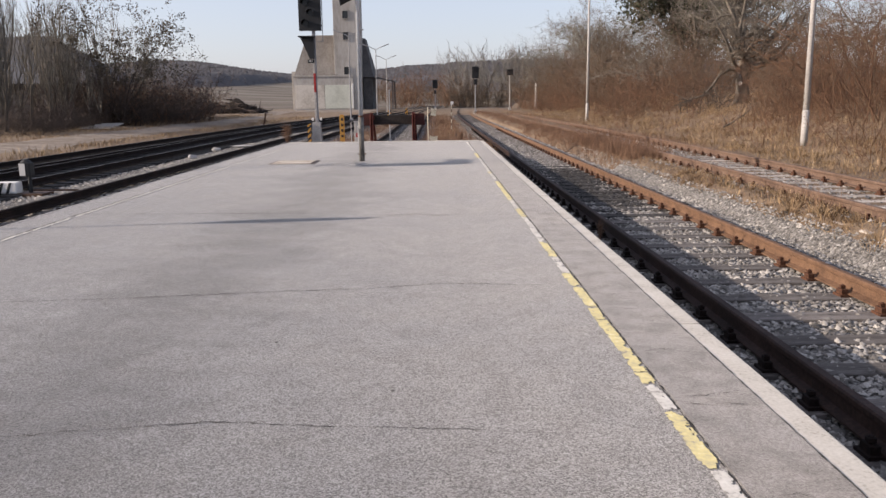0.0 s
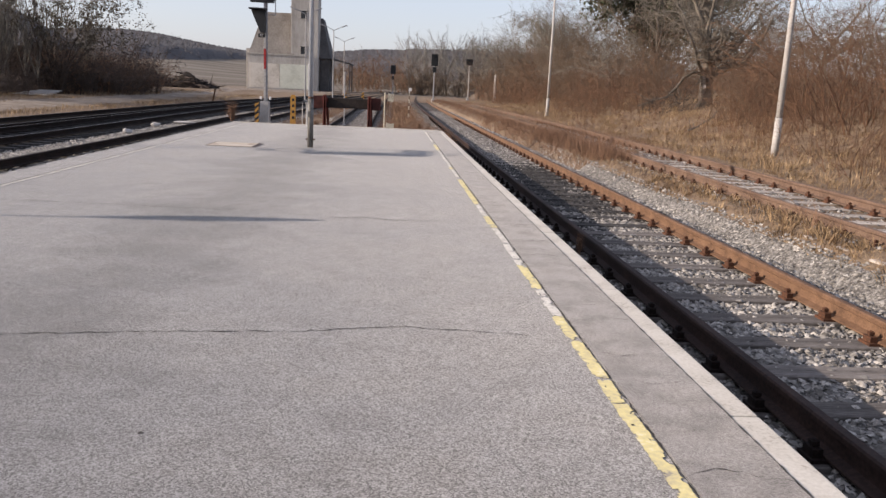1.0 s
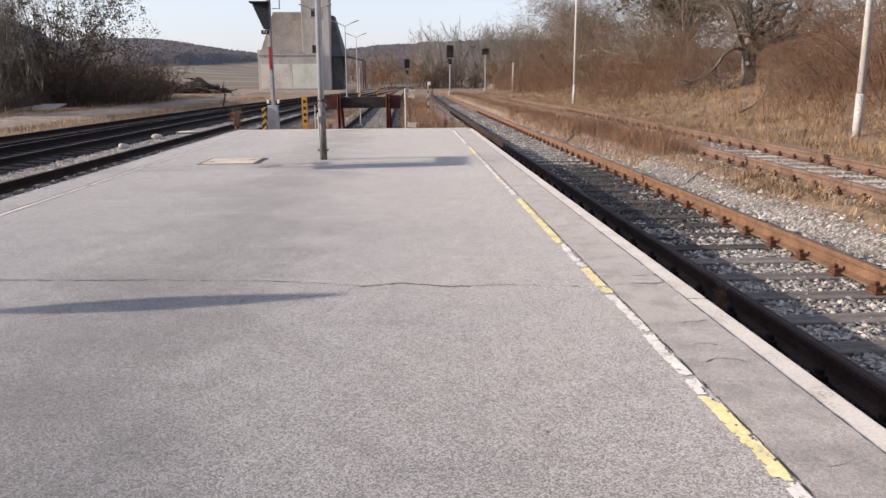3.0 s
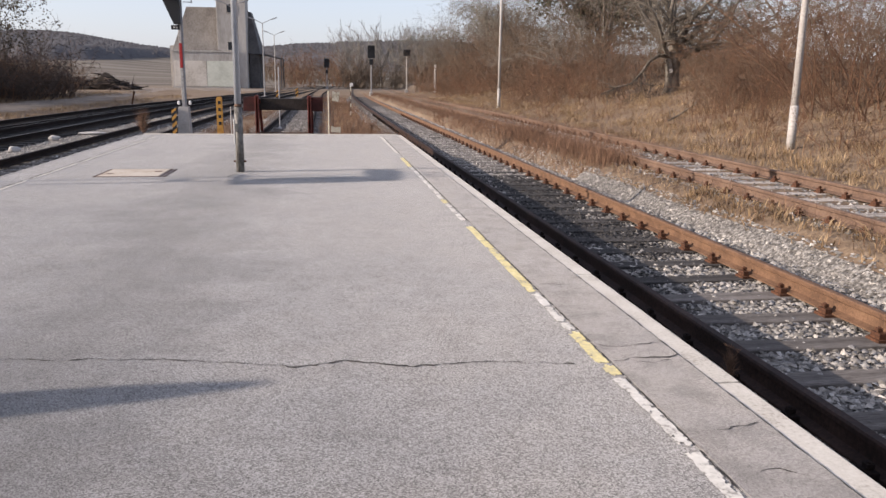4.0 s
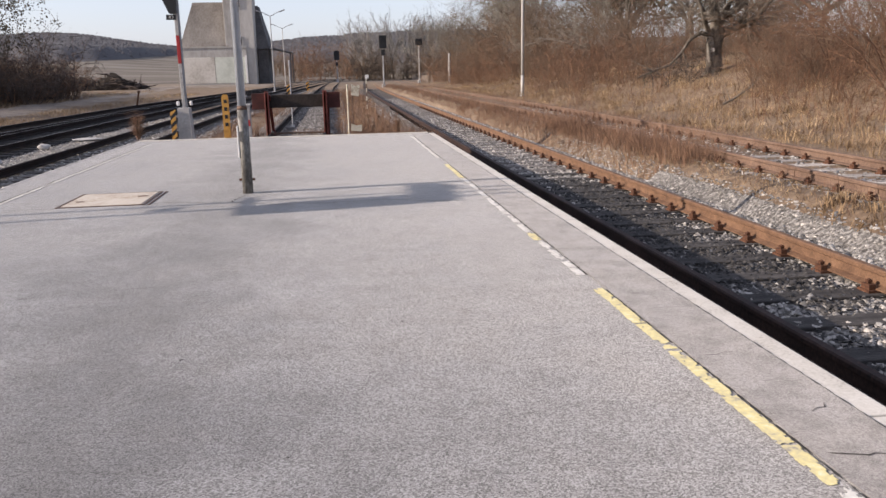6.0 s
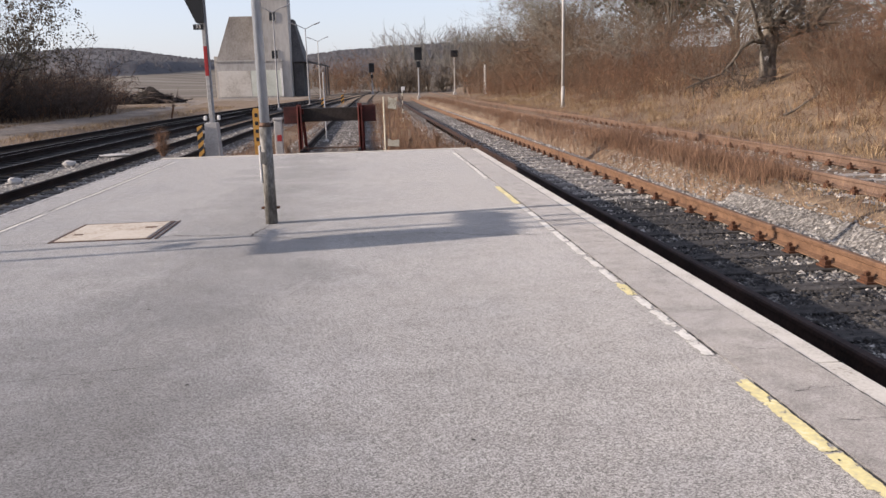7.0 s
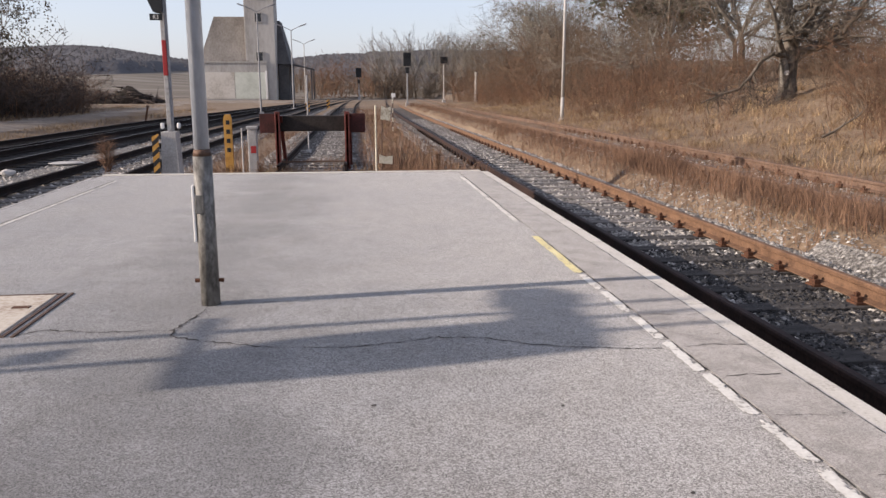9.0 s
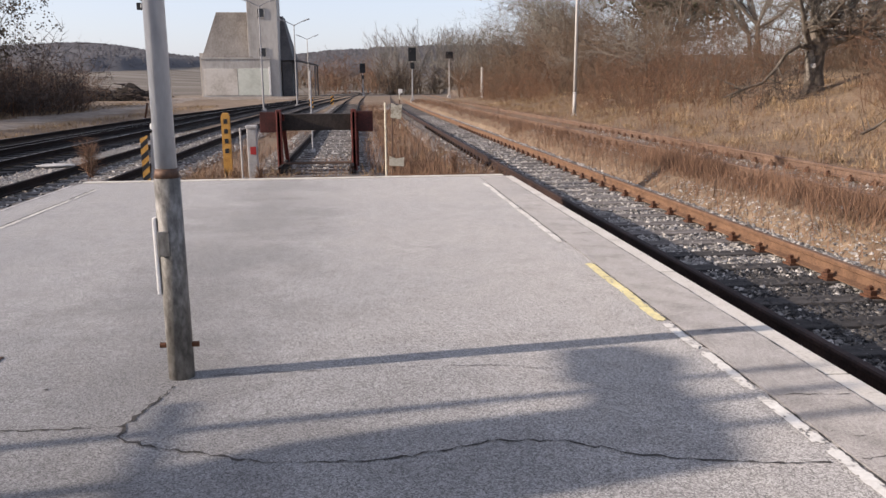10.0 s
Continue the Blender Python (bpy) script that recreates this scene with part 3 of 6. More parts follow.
def railway(label, knots, mats, sleepers_to, bed=True, fasten_to=0.0, bed_mat=None, oily=(0, 0), dry=None, worn=False, half=1.95):
    """Two rails on sleepers; knots are y, centre x, rail top height."""
    line = along(knots)
    base = line.copy()
    base[:, 2] -= 0.16
    tr = thing("railway_track", (0, 0, 0), label, "railway track", "parallel railway tracks", "structure")
    for off, m in zip((-0.7525, 0.7525), mats):
        v, f = sweep(base, off, RAIL_PROFILE)
        rail = part("rail", mesh_from("rail", v, f, m), m, tr)
        if worn:
            v, f = sweep(base, off, [(-0.013, 0.1605), (0.013, 0.1605), (0.013, 0.1625), (-0.013, 0.1625)])
            part("running_band", mesh_from("running_band", v, f, POLISHED), POLISHED, rail, "polished running surface")
    yy = max(knots[0][0], -3.0)
    r = random.Random(len(label))
    while yy < sleepers_to:
        xx, zz = np.interp(yy, line[:, 1], line[:, 0]), np.interp(yy, line[:, 1], line[:, 2])
        s = part("sleeper", oily_shade_sleeper_mesh if oily[0] < yy < oily[1] else dry if dry and yy < 21 else sleeper_mesh, None, tr, loc=(xx + r.uniform(-0.03, 0.03), yy, zz - 0.16 - 0.019 - 0.075 - (0.06 if dry and yy > 21 and r.random() < 0.6 else 0)))
        s.rotation_euler = (0, 0, r.uniform(-0.02, 0.02))
        if yy < fasten_to:
            for off in (-0.7525, 0.7525):
                part("rail_fastening", shaded_fasten_mesh if mats[0] is SHADED_EDGE_RAIL and off < 0 else fasten_mesh, None, tr, loc=(xx + off, yy, zz - 0.16 - 0.019))
        yy += 0.65
    if sleepers_to < knots[-1][0]:
        v, f = [], []
        while yy < knots[-1][0]:
            xx, zz = np.interp(yy, line[:, 1], line[:, 0]), np.interp(yy, line[:, 1], line[:, 2])
            k = len(v)
            v += [(xx + a, yy + b, zz - 0.18 + c) for c in (-0.15, 0) for a, b in ((-1.25, -0.12), (1.25, -0.12), (1.25, 0.12), (-1.25, 0.12))]
            f += [tuple(k + q for q in face) for face in ((4, 5, 6, 7), (0, 1, 5, 4), (1, 2, 6, 5), (2, 3, 7, 6), (3, 0, 4, 7))]
            yy += 0.65
        tagged(part("far_sleepers", mesh_from("far_sleepers", v, f, SLEEPER), None, tr), kind="stuff")
    if bed:
        v, f = sweep(base, 0.0, [(-half, -0.35), (half, -0.35), (half - 0.4, -0.055), (0, -0.045), (0.4 - half, -0.055)])
        part("ballast_bed", mesh_from("ballast_bed", v, f, bed_mat or STONE_BED), None, tr)
    return line


TRACK_R1 = railway("railway track with a rust-orange far rail on grey ballast", [(-20, 3.08, -0.38), (60, 3.08, -0.38), (80, 3.2, -0.38), (100, 3.55, -0.38), (150, 5.5, -0.3), (230, 11, -0.1)], (SHADED_EDGE_RAIL, RUST_RAIL), 60, fasten_to=48, oily=(11.9, 21.2))
TRACK_R2 = railway("disused brown railway track half hidden by dry weeds", [(-20, 5.6, -0.12), (5, 6.05, -0.12), (12, 6.3, -0.12), (20, 6.55, -0.12), (40, 6.85, -0.12), (60, 7.0, -0.16), (80, 7.5, -0.22), (150, 10.5, -0.25)], (OLD_RAIL, OLD_RAIL), 60, bed=False, fasten_to=42, dry=pale_sleeper_mesh)
TRACK_L1 = railway("dark railway track beside the platform on pale ballast", [(-20, -6.03, -0.38), (38, -6.03, -0.38), (60, -5.7, -0.38), (90, -4.9, -0.36), (200, 2.0, -0.2)], (SHADE_RAIL, SHADE_RAIL), 55)
# oily only picks the black sleepers here; their black paints the rails' shade.
TRACK_L2 = railway("dark railway track running toward the grain silo", [(-20, -9.6, -0.38), (40, -9.7, -0.38), (70, -8.9, -0.38), (110, -6.8, -0.36), (200, -1.0, -0.2)], (SHADE_RAIL, SHADE_RAIL), 60, bed_mat=DARK_BED, oily=(-20, 90), worn=True, half=1.6)
TRACK_L3 = railway("dark siding track branching off beside a dirt road", [(-20, -11.5, -0.38), (30, -11.7, -0.38), (55, -11.4, -0.38), (80, -9.6, -0.38), (110, -7.0, -0.36)], (SHADE_RAIL, SHADE_RAIL), 60, bed_mat=DARK_BED, oily=(-20, 90), worn=True, half=1.6)
TRACK_B = railway("dead-end railway track behind the buffer stop", [(29.6, -1.58, -0.38), (60, -1.58, -0.38), (100, -1.3, -0.38), (180, 0.8, -0.25)], (SHADE_RAIL, SHADE_RAIL), 58)

# ---- roads and yards ----
def draped(name, label, outline_pts, width, mat, lift=0.03):
    """A strip laid over the ground along a line."""
    pts = np.array(outline_pts, float)
    yy = np.linspace(0, 1, 60)
    t = np.linspace(0, 1, len(pts))
    cx, cy = np.interp(yy, t, pts[:, 0]), np.interp(yy, t, pts[:, 1])
    tx, ty = np.gradient(cx), np.gradient(cy)
    d = np.hypot(tx, ty)
    v = []
    for k in range(len(yy)):
        for s in np.linspace(-0.5, 0.5, 7):
            w = width * (1 + 0.12 * math.sin(k * 0.9 + s * 5))
            x_, y_ = cx[k] + ty[k] / d[k] * s * w, cy[k] - tx[k] / d[k] * s * w
            v.append((x_, y_, float(height(x_, y_)) + lift * (1 - abs(2 * s)) ** 0.5 - 0.004))
    f = [(k * 7 + q, k * 7 + q + 1, (k + 1) * 7 + q + 1, (k + 1) * 7 + q) for k in range(len(yy) - 1) for q in range(6)]
    return tagged(new(name, mesh_from(name, v, f, mat, True)), label, "road", kind="structure")


draped("dirt_road", "pale dusty dirt road beside the sidings", [(-17, -30), (-17.5, 10), (-18, 40), (-19, 70), (-22, 105), (-24, 128)], 4.2, DUST, 0.06)
tagged(draped("track_shoulder", "grey gravel shoulder between the main and the old track", [(4.62, -20), (4.62, 0), (4.6, 20)], 0.5, STONE_BED, 0.015), "grey gravel shoulder between the main and the old track", "gravel", kind="structure")
draped("gravel_strip", "pale gravel strip between the first track and the sidings", [(-7.8, -20), (-7.8, 10), (-7.8, 40)], 1.3, STONE_BED, 0.05)
draped("forecourt", "pale bare yard in front of the grain silo", [(-60, 121), (-40, 124), (-20, 127), (-8, 124)], 15, DUST, 0.12)

# ---- the lamp pole on the platform ----
POLE = (-1.49, 16.33, 0)
pole = thing("lamp_pole", POLE, "grey galvanised lamp pole with a dirty sleeve on the platform", "lamp pole")
part("sleeve", rod((0, 0, 0), (0, 0, 0.90), 0.057, 0.055, 20), SLEEVE, pole, "dirty dark grey sleeve", True)
part("collar", rod((0, 0, 0.90), (0, 0, 0.94), 0.055, 0.046, 20), DARK_RAIL, pole, "dark rusty collar", True)
part("shaft", rod((0, 0, 0.90), (0, 0, 6.2), 0.045, 0.036, 20), GALV, pole, "galvanised steel tube", True)
for s in (-1, 1):
    part("bolt", rod((s * 0.052, 0, 0.15), (s * 0.085, 0, 0.15), 0.013, None, 6), FASTEN, pole)
part("cable_cover", box((0.018, 0.05, 0.34), (-0.061, -0.01, 0.56), 0.006), WHITE, pole, "white cable cover")
part("door_plate", box((0.05, 0.012, 0.11), (-0.02, -0.056, 0.62), 0.004), SLEEVE, pole)
lamp_arm = rod((0, 0, 6.15), (0.0, -1.1, 6.45), 0.03, 0.025, 10)
part("arm", lamp_arm, GALV, pole)
part("lamp_head", box((0.22, 0.62, 0.12), (0, -1.35, 6.47), 0.03), GREY_MAST, pole)
speaker = rod((-0.10, -0.02, 3.28), (-0.36, -0.06, 3.24), 0.05, 0.13, 14)
sp = part("loudspeaker", speaker, BLACK, pole, "black horn loudspeaker")
part("bracket", box((0.12, 0.03, 0.03), (-0.08, -0.01, 3.28)), GREY_MAST, sp)

# ---- inspection cover ----
hatch = thing("inspection_cover", (-2.87, 16.23, 0), "pinkish concrete inspection cover in a steel frame, rust stained", "cover")
part("plate", box((0.78, 0.84, 0.03), (-0.02, 0, -0.006), 0.006), HATCH, hatch)
for sx, w in ((-0.435, 0.03), (0.40, 0.022), (0.45, 0.022)):
    part("frame_bar", box((w, 0.93, 0.02), (sx, 0, -0.003), 0.003), DARK_RAIL, hatch)
for sy in (-0.445, 0.445):
    part("frame_bar", box((0.84, 0.022, 0.02), (-0.02, sy, -0.003), 0.003), DARK_RAIL, hatch)
part("lifting_slot", box((0.10, 0.05, 0.006), (0.27, 0.12, 0.010), 0.002), FASTEN, hatch, "rusty lifting slot")
part("lifting_slot", box((0.08, 0.04, 0.006), (-0.30, -0.14, 0.010), 0.002), FASTEN, hatch, "rusty lifting slot")


# ---- signals ----
def hood(at, r, length):
    """A half-open sun hood over a signal lamp, facing the viewer."""
    bm = bmesh.new()
    rows = []
    for k in range(9):
        a = radians(-10 + 200 * k / 8)
        rows.append([bm.verts.new((at[0] + q * math.cos(a), at[1] - d, at[2] + q * math.sin(a))) for d, q in ((0, r), (length, r), (length, r - 0.01), (0, r - 0.01))])
    for p, q in zip(rows, rows[1:]):
        for k in range(4):
            bm.faces.new((p[k], p[(k + 1) % 4], q[(k + 1) % 4], q[k]))
    return bm


signal = thing("main_signal", (-3.84, 26.1, -0.62), "railway signal on a red and white mast with a concrete footing", "railway signal")
part("footing", prism([(-0.17, 0), (0.17, 0), (0.12, 1.18), (-0.12, 1.18)], (-0.18, 0.18)), CONCRETE, signal, "grey concrete footing")
for z0, z1, m in ((1.18, 2.14, PALE_MAST), (2.14, 2.74, RED), (2.74, 3.2, PALE_MAST), (3.2, 5.6, GREY_MAST)):
    part("mast_section", box((0.075, 0.085, z1 - z0), (0, 0, (z0 + z1) / 2), 0.008), m, signal)
part("mast_spine", box((0.035, 0.05, 4.4), (0.056, 0.0, 3.38), 0.004), GREY_MAST, signal)
for s in (-1, 1):
    part("junction_lamp", box((0.06, 0.07, 0.10), (s * 0.14 + 0.02, -0.03, 1.28), 0.02), WHITE, signal, "small white fitting")
head2 = part("lower_head", prism([(-0.40, 3.86), (0.03, 3.86), (0.03, 3.20), (-0.12, 3.20)], (-0.14, 0.16)), BLACK, signal, "black route indicator with a slanting hood")
part("hood", prism([(-0.44, 3.90), (0.06, 3.90), (0.06, 3.865), (-0.44, 3.865)], (-0.34, 0.12)), BLACK, head2)
plate = part("code_plate", box((0.21, 0.012, 0.11), (-0.09, -0.075, 3.12), 0.004), BLACK, signal, "black plate with white characters")
txt = bpy.data.curves.new("plate_text", "FONT")
txt.body, txt.size, txt.align_x, txt.align_y, txt.extrude = "R3", 0.095, "CENTER", "CENTER", 0.002
txt.materials.append(WHITE)
tx_ob = new("plate_text", txt)
tx_ob.parent, tx_ob.matrix_basis = plate, pose(-0.09, -0.084, 3.12, 90, 0, 0)
head1 = part("upper_head", prism([(-0.43, 4.08), (0.27, 4.08), (0.27, 5.35), (0.10, 5.5), (-0.26, 5.5), (-0.43, 5.35)], (-0.08, 0.08)), BLACK, signal, "large black signal head")
for zz in (4.3, 4.62, 4.94, 5.24):
    part("lamp_hood", hood((-0.14 + (0.10 if zz in (4.62, 5.24) else -0.08), -0.08, zz), 0.12, 0.22), BLACK, head1)
    part("lens", rod((-0.14 + (0.10 if zz in (4.62, 5.24) else -0.08), -0.081, zz), (-0.14 + (0.10 if zz in (4.62, 5.24) else -0.08), -0.09, zz), 0.10, None, 14), LENS, head1)
part("ladder_rail", rod((0.30, 0.05, 3.72), (0.30, 0.05, 5.6), 0.014, None, 6), GREY_MAST, signal)
for k in range(4):
    part("step_iron", rod((0.10, 0.05, 3.74 + 0.5 * k), (0.31, 0.05, 3.74 + 0.5 * k), 0.011, None, 6), GREY_MAST, signal)


def striped(name, loc, label, w, d, h, n, m1, m2, cat):
    """A board or post of slanting bands in two colours."""
    e = thing(name, loc, label, cat)
    for k in range(n):
        z0, z1 = h * k / n, h * (k + 1) / n
        s = 0.9 * w
        bm = prism([(-w / 2, max(0, z0 - s / 2)), (w / 2, min(h, z0 + s / 2)), (w / 2, min(h, z1 + s / 2)), (-w / 2, max(0, z1 - s / 2))], (-d / 2, d / 2))
        part("band", bm, m1 if k % 2 else m2, e)
    return e


striped("warning_board", (-4.06, 25.9, -0.64), "yellow and black striped warning board beside the signal footing", 0.11, 0.03, 1.17, 13, BLACK, YELLOW, "warning board")

post = thing("marker_post", (-3.52, 30.5, -0.64), "yellow marker post with black characters in dry weeds", "marker post")
part("post_body", prism([(-0.09, 0), (0.09, 0), (0.09, 1.28), (0.06, 1.36), (-0.06, 1.36), (-0.09, 1.28)], (-0.05, 0.05)), YELLOW, post, "yellow painted body")
for k in range(4):
    part("black_mark", box((0.085, 0.006, 0.10), (0.005, -0.052, 1.18 - 0.21 * k), 0.002), BLACK, post, "black mark")


def far_signal(name, loc, label, head_w, head_h, head_z, top, low=None, mast=GREY_MAST):
    e = thing(name, loc, label, "railway signal", "signals along the line")
    part("mast", rod((0, 0, 0), (0, 0, top), 0.08, 0.06, 8), mast, e)
    hd = part("head", box((head_w, 0.2, head_h), (0, -0.15, head_z), 0.05), BLACK, e, "black signal head")
    part("lamp_hood", hood((0, -0.25, head_z + head_h * 0.2), head_w * 0.25, 0.2), BLACK, hd)
    if low:
        part("lower_head", box((0.42, 0.2, 0.62), (0, -0.15, low), 0.05), BLACK, e)
    part("base", box((0.4, 0.4, 0.5), (0, 0, 0.2), 0.03), CONCRETE, e)
    return e


far_signal("line_signal", (4.85, 95, -0.55), "tall black railway signal on a grey mast beside the main track", 0.80, 1.35, 4.85, 5.3, 3.75)
far_signal("line_signal", (10.3, 110, -0.4), "slim railway signal on a pale mast near the bushes", 0.9, 0.8, 5.15, 5.4, None, PALE_MAST)
far_signal("line_signal", (0.15, 144, -0.35), "distant black railway signal with a small marker below", 0.9, 1.5, 4.3, 4.9, 2.9)
ps = thing("concrete_post", (12.0, 95, -0.2), "pale concrete post in dry grass by the bushes", "post")
part("shaft", rod((0, 0, 0), (0, 0, 3.2), 0.16, 0.11, 8), PALE_MAST, ps)

# ---- buffer stop ----
TARRED = surface("tarred_timber", [(0.35, (0.010, 0.008, 0.007)), (0.65, (0.042, 0.032, 0.027))], 3, 28, 0.8, 0.4)
DARK_RED = surface("blackened_red_steel", [(0.35, (0.02, 0.009, 0.008)), (0.65, (0.085, 0.024, 0.02))], 3, 28, 0.8, 0.3)
buf = thing("buffer_stop", (-1.58, 30.4, -0.62), "rusty red steel buffer stop closing a dead-end track", "buffer stop")
for s in (-1, 1):
    part("upright", box((0.115, 0.14, 1.40), (s * 0.80, 0, 0.70), 0.012), RED_STEEL, buf)
    part("upright_web", box((0.06, 0.26, 1.34), (s * 0.80, 0.06, 0.68), 0.006), RED_STEEL, buf)
    br = prism([(0.06, 1.30), (0.16, 1.30), (1.3, 0.0), (1.15, 0.0)], (s * 0.80 + 0.02, s * 0.80 + 0.10), "x")
    part("raking_brace", br, RED_STEEL, buf)
    part("foot_plate", box((0.36, 0.42, 0.03), (s * 0.80, 0.0, 0.02), 0.004), RED_STEEL, buf)
    part("end_plate", box((0.40, 0.09, 0.44), (s * 1.02, 0.15, 1.13), 0.01), DARK_RED, buf, "dark red end plate")
part("buffer_beam", box((2.30, 0.22, 0.36), (0, 0.30, 1.12), 0.02), TARRED, buf, "weathered timber beam")
part("tie_bar", box((1.6, 0.05, 0.045), (0, 0.05, 0.24), 0.006), OLD_RAIL, buf)

gp = thing("concrete_post", (-2.86, 29.6, -0.64), "grey concrete post with a red mark by the buffer stop", "post")
part("shaft", box((0.20, 0.16, 1.08), (0, 0, 0.54), 0.02), CONCRETE, gp)
part("red_mark", box((0.12, 0.006, 0.16), (0.02, -0.084, 0.62), 0.002), RED, gp, "faded red mark")
part("cap", box((0.24, 0.2, 0.06), (0, 0, 1.10), 0.01), CONCRETE, gp)
tp = thing("steel_stake", (-3.05, 29.3, -0.64), "thin pale steel stake beside a concrete post", "stake")
part("rod", rod((0, 0, 0), (0, 0, 1.1), 0.018, None, 8), PALE_MAST, tp)
part("foot", rod((0, 0, 0), (0, 0, 0.08), 0.05, 0.03, 8), CONCRETE, tp)
tp = thing("steel_stake", (-2.0, 36, -0.6), "thin grey pipe standing behind the buffer stop", "stake")
part("rod", rod((0, 0, 0), (0, 0, 2.3), 0.024, None, 8), GREY_MAST, tp)
part("foot", rod((0, 0, 0), (0, 0, 0.1), 0.09, 0.06, 8), CONCRETE, tp)

SIGN_PALE = surface("flaking_cream_paint", [(0.36, (0.20, 0.16, 0.11)), (0.48, (0.46, 0.42, 0.33)), (0.7, (0.58, 0.54, 0.45))], 5, 30, 0.8, 0.3)
sg = thing("track_sign", (-0.20, 27.0, -0.64), "small white sign plates on a thin weathered post", "sign")
part("post", rod((0, 0, 0), (0, 0, 1.62), 0.018, None, 8), SIGN_PALE, sg, "flaking white post")
part("upper_plate", prism([(0.09, 1.36), (0.27, 1.33), (0.30, 1.60), (0.20, 1.57), (0.11, 1.62)], (-0.04, -0.02)), SIGN_PALE, sg, "pale yellowish plate")
part("stay", rod((0.10, 0, 0), (0.12, 0, 1.45), 0.014, None, 6), OLD_RAIL, sg)
part("lower_plate", prism([(0.05, 0.52), (0.31, 0.50), (0.32, 0.66), (0.18, 0.64), (0.06, 0.69)], (-0.04, -0.02)), SIGN_PALE, sg, "weathered white plate")
st = thing("striped_stake", (0.97, 45, -0.62), "thin cream and brown banded stake with a white top", "stake")
for k in range(9):
    part("band", box((0.05, 0.05, 0.19), (0, 0, 0.095 + 0.19 * k), 0.004), (SIGN_PALE if k % 2 else OLD_RAIL) if k < 8 else WHITE, st)
part("top_plate", box((0.16, 0.03, 0.16), (0.04, -0.04, 1.66), 0.008), WHITE, st)
for lx, ly in ((-4.4, 78), (-3.2, 92)):
    bm_e = striped("yellow_barrier", (lx, ly, -0.6), "small yellow and black marker beside the sidings", 0.3, 0.1, 0.95, 5, BLACK, YELLOW, "marker")

gm = thing("ground_marker", (-13.0, 61, -0.62), "short leaning rusty marker stake beside the sidings", "stake")
part("stake", box((0.10, 0.08, 0.95), (0.08, 0, 0.46), 0.01, turn=Matrix.Rotation(0.22, 4, "Y")), FASTEN, gm)
part("cap", box((0.16, 0.12, 0.14), (0.18, 0, 0.92), 0.02, turn=Matrix.Rotation(0.22, 4, "Y")), OLD_RAIL, gm)
part("foot_block", box((0.3, 0.3, 0.12), (0.02, 0, 0.04), 0.02), PALE_MAST, gm, "pale foot block")

# ---- lamp masts ----
def yard_lamp(loc, h, label, turn=0, mat=PALE_MAST):
    e = thing("yard_lamp", loc, label, "lamp mast", "yard lamps along the line", turn=turn)
    part("mast", rod((0, 0, 0), (0, 0, h - 0.45), 0.075, 0.04, 10), mat, e)
    for s in (-1, 1):
        arm = part("arm", rod((0, 0, h - 0.5), (s * 0.85, 0, h - 0.08), 0.035, 0.03, 8), GREY_MAST, e)
        part("lamp_head", box((0.62, 0.2, 0.10), (s * 1.1, 0, h - 0.02), 0.03, turn=Matrix.Rotation(-s * 0.35, 4, "Y")), GREY_MAST, arm)
    part("base", box((0.4, 0.4, 0.3), (0, 0, 0.05), 0.03), CONCRETE, e)
    return e


yard_lamp((-7.75, 74.5, -0.6), 8.1, "grey yard lamp with two angled arms beside the sidings", mat=GREY_MAST)
yard_lamp((-6.15, 86.5, -0.6), 7.6, "grey yard lamp with two angled arms by the silo", mat=GREY_MAST)
yard_lamp((-6.8, 116, -0.5), 7.9, "pale yard lamp with two angled arms far down the line")


def tall_mast(loc, h, r, label):
    e = thing("line_mast", loc, label, "mast", "pale masts at the foot of the slope")
    part("shaft", rod((0, 0, 0), (0, 0, h), r, r * 0.6, 12), PALE_MAST, e, smooth=True)
    part("lower_sleeve", rod((0, 0, 0), (0, 0, 1.1), r * 1.12, r * 1.05, 12), PALE_MAST, e, "dirtier lower part", True)
    part("footing", rod((0, 0, -0.15), (0, 0, 0.05), r * 2.2, r * 1.8, 12), CONCRETE, e)
    return e


tall_mast((10.35, 22.0, -0.27), 9.0, 0.088, "pale grey tubular mast in dry grass beside the old track")
tall_mast((9.75, 51.0, -0.22), 9.5, 0.085, "slender whitish mast in dry grass below the bushes")

# ---- a board out by the sidings, beside the first left-hand track; unseen, shaped to cast the platform shadow ----
gan = thing("shunting_board", (-8.6, 14.4, -0.62), "unseen board of dark tilted plates on two thin posts, shaped for its shadow", "sign")
for s, top in ((0.06, 3.4), (0.46, 3.95)):
    part("post", rod((0, s, 0), (0, s, top), 0.032, None, 8), GREY_MAST, gan)
part("board", prism([(-0.36, 3.30), (-0.36, 3.62), (-0.33, 3.86), (-0.28, 4.10), (0.05, 4.13), (0.45, 4.12), (0.72, 4.17), (0.98, 4.10), (1.0, 3.97), (0.6, 3.94), (0.48, 3.97), (0.30, 3.94), (0.29, 3.68), (0.25, 3.50), (0.12, 3.33)], (-0.03, 0.03), "x"), BLACK, gan, "dark tilted plate")
for s in (0.0, 0.25, 0.5):
    part("slat", box((0.03, 0.05, 0.34), (0, s, 4.24), 0.004), BLACK, gan)
part("lower_plate", prism([(0.12, 2.98), (0.3, 3.0), (0.35, 3.1), (0.14, 3.08)], (-0.02, 0.02), "x"), BLACK, gan, "small dark plate between the posts")
part("cross_bar", box((0.05, 1.0, 0.05), (0.05, 0.25, 3.3), 0.008), GREY_MAST, gan)

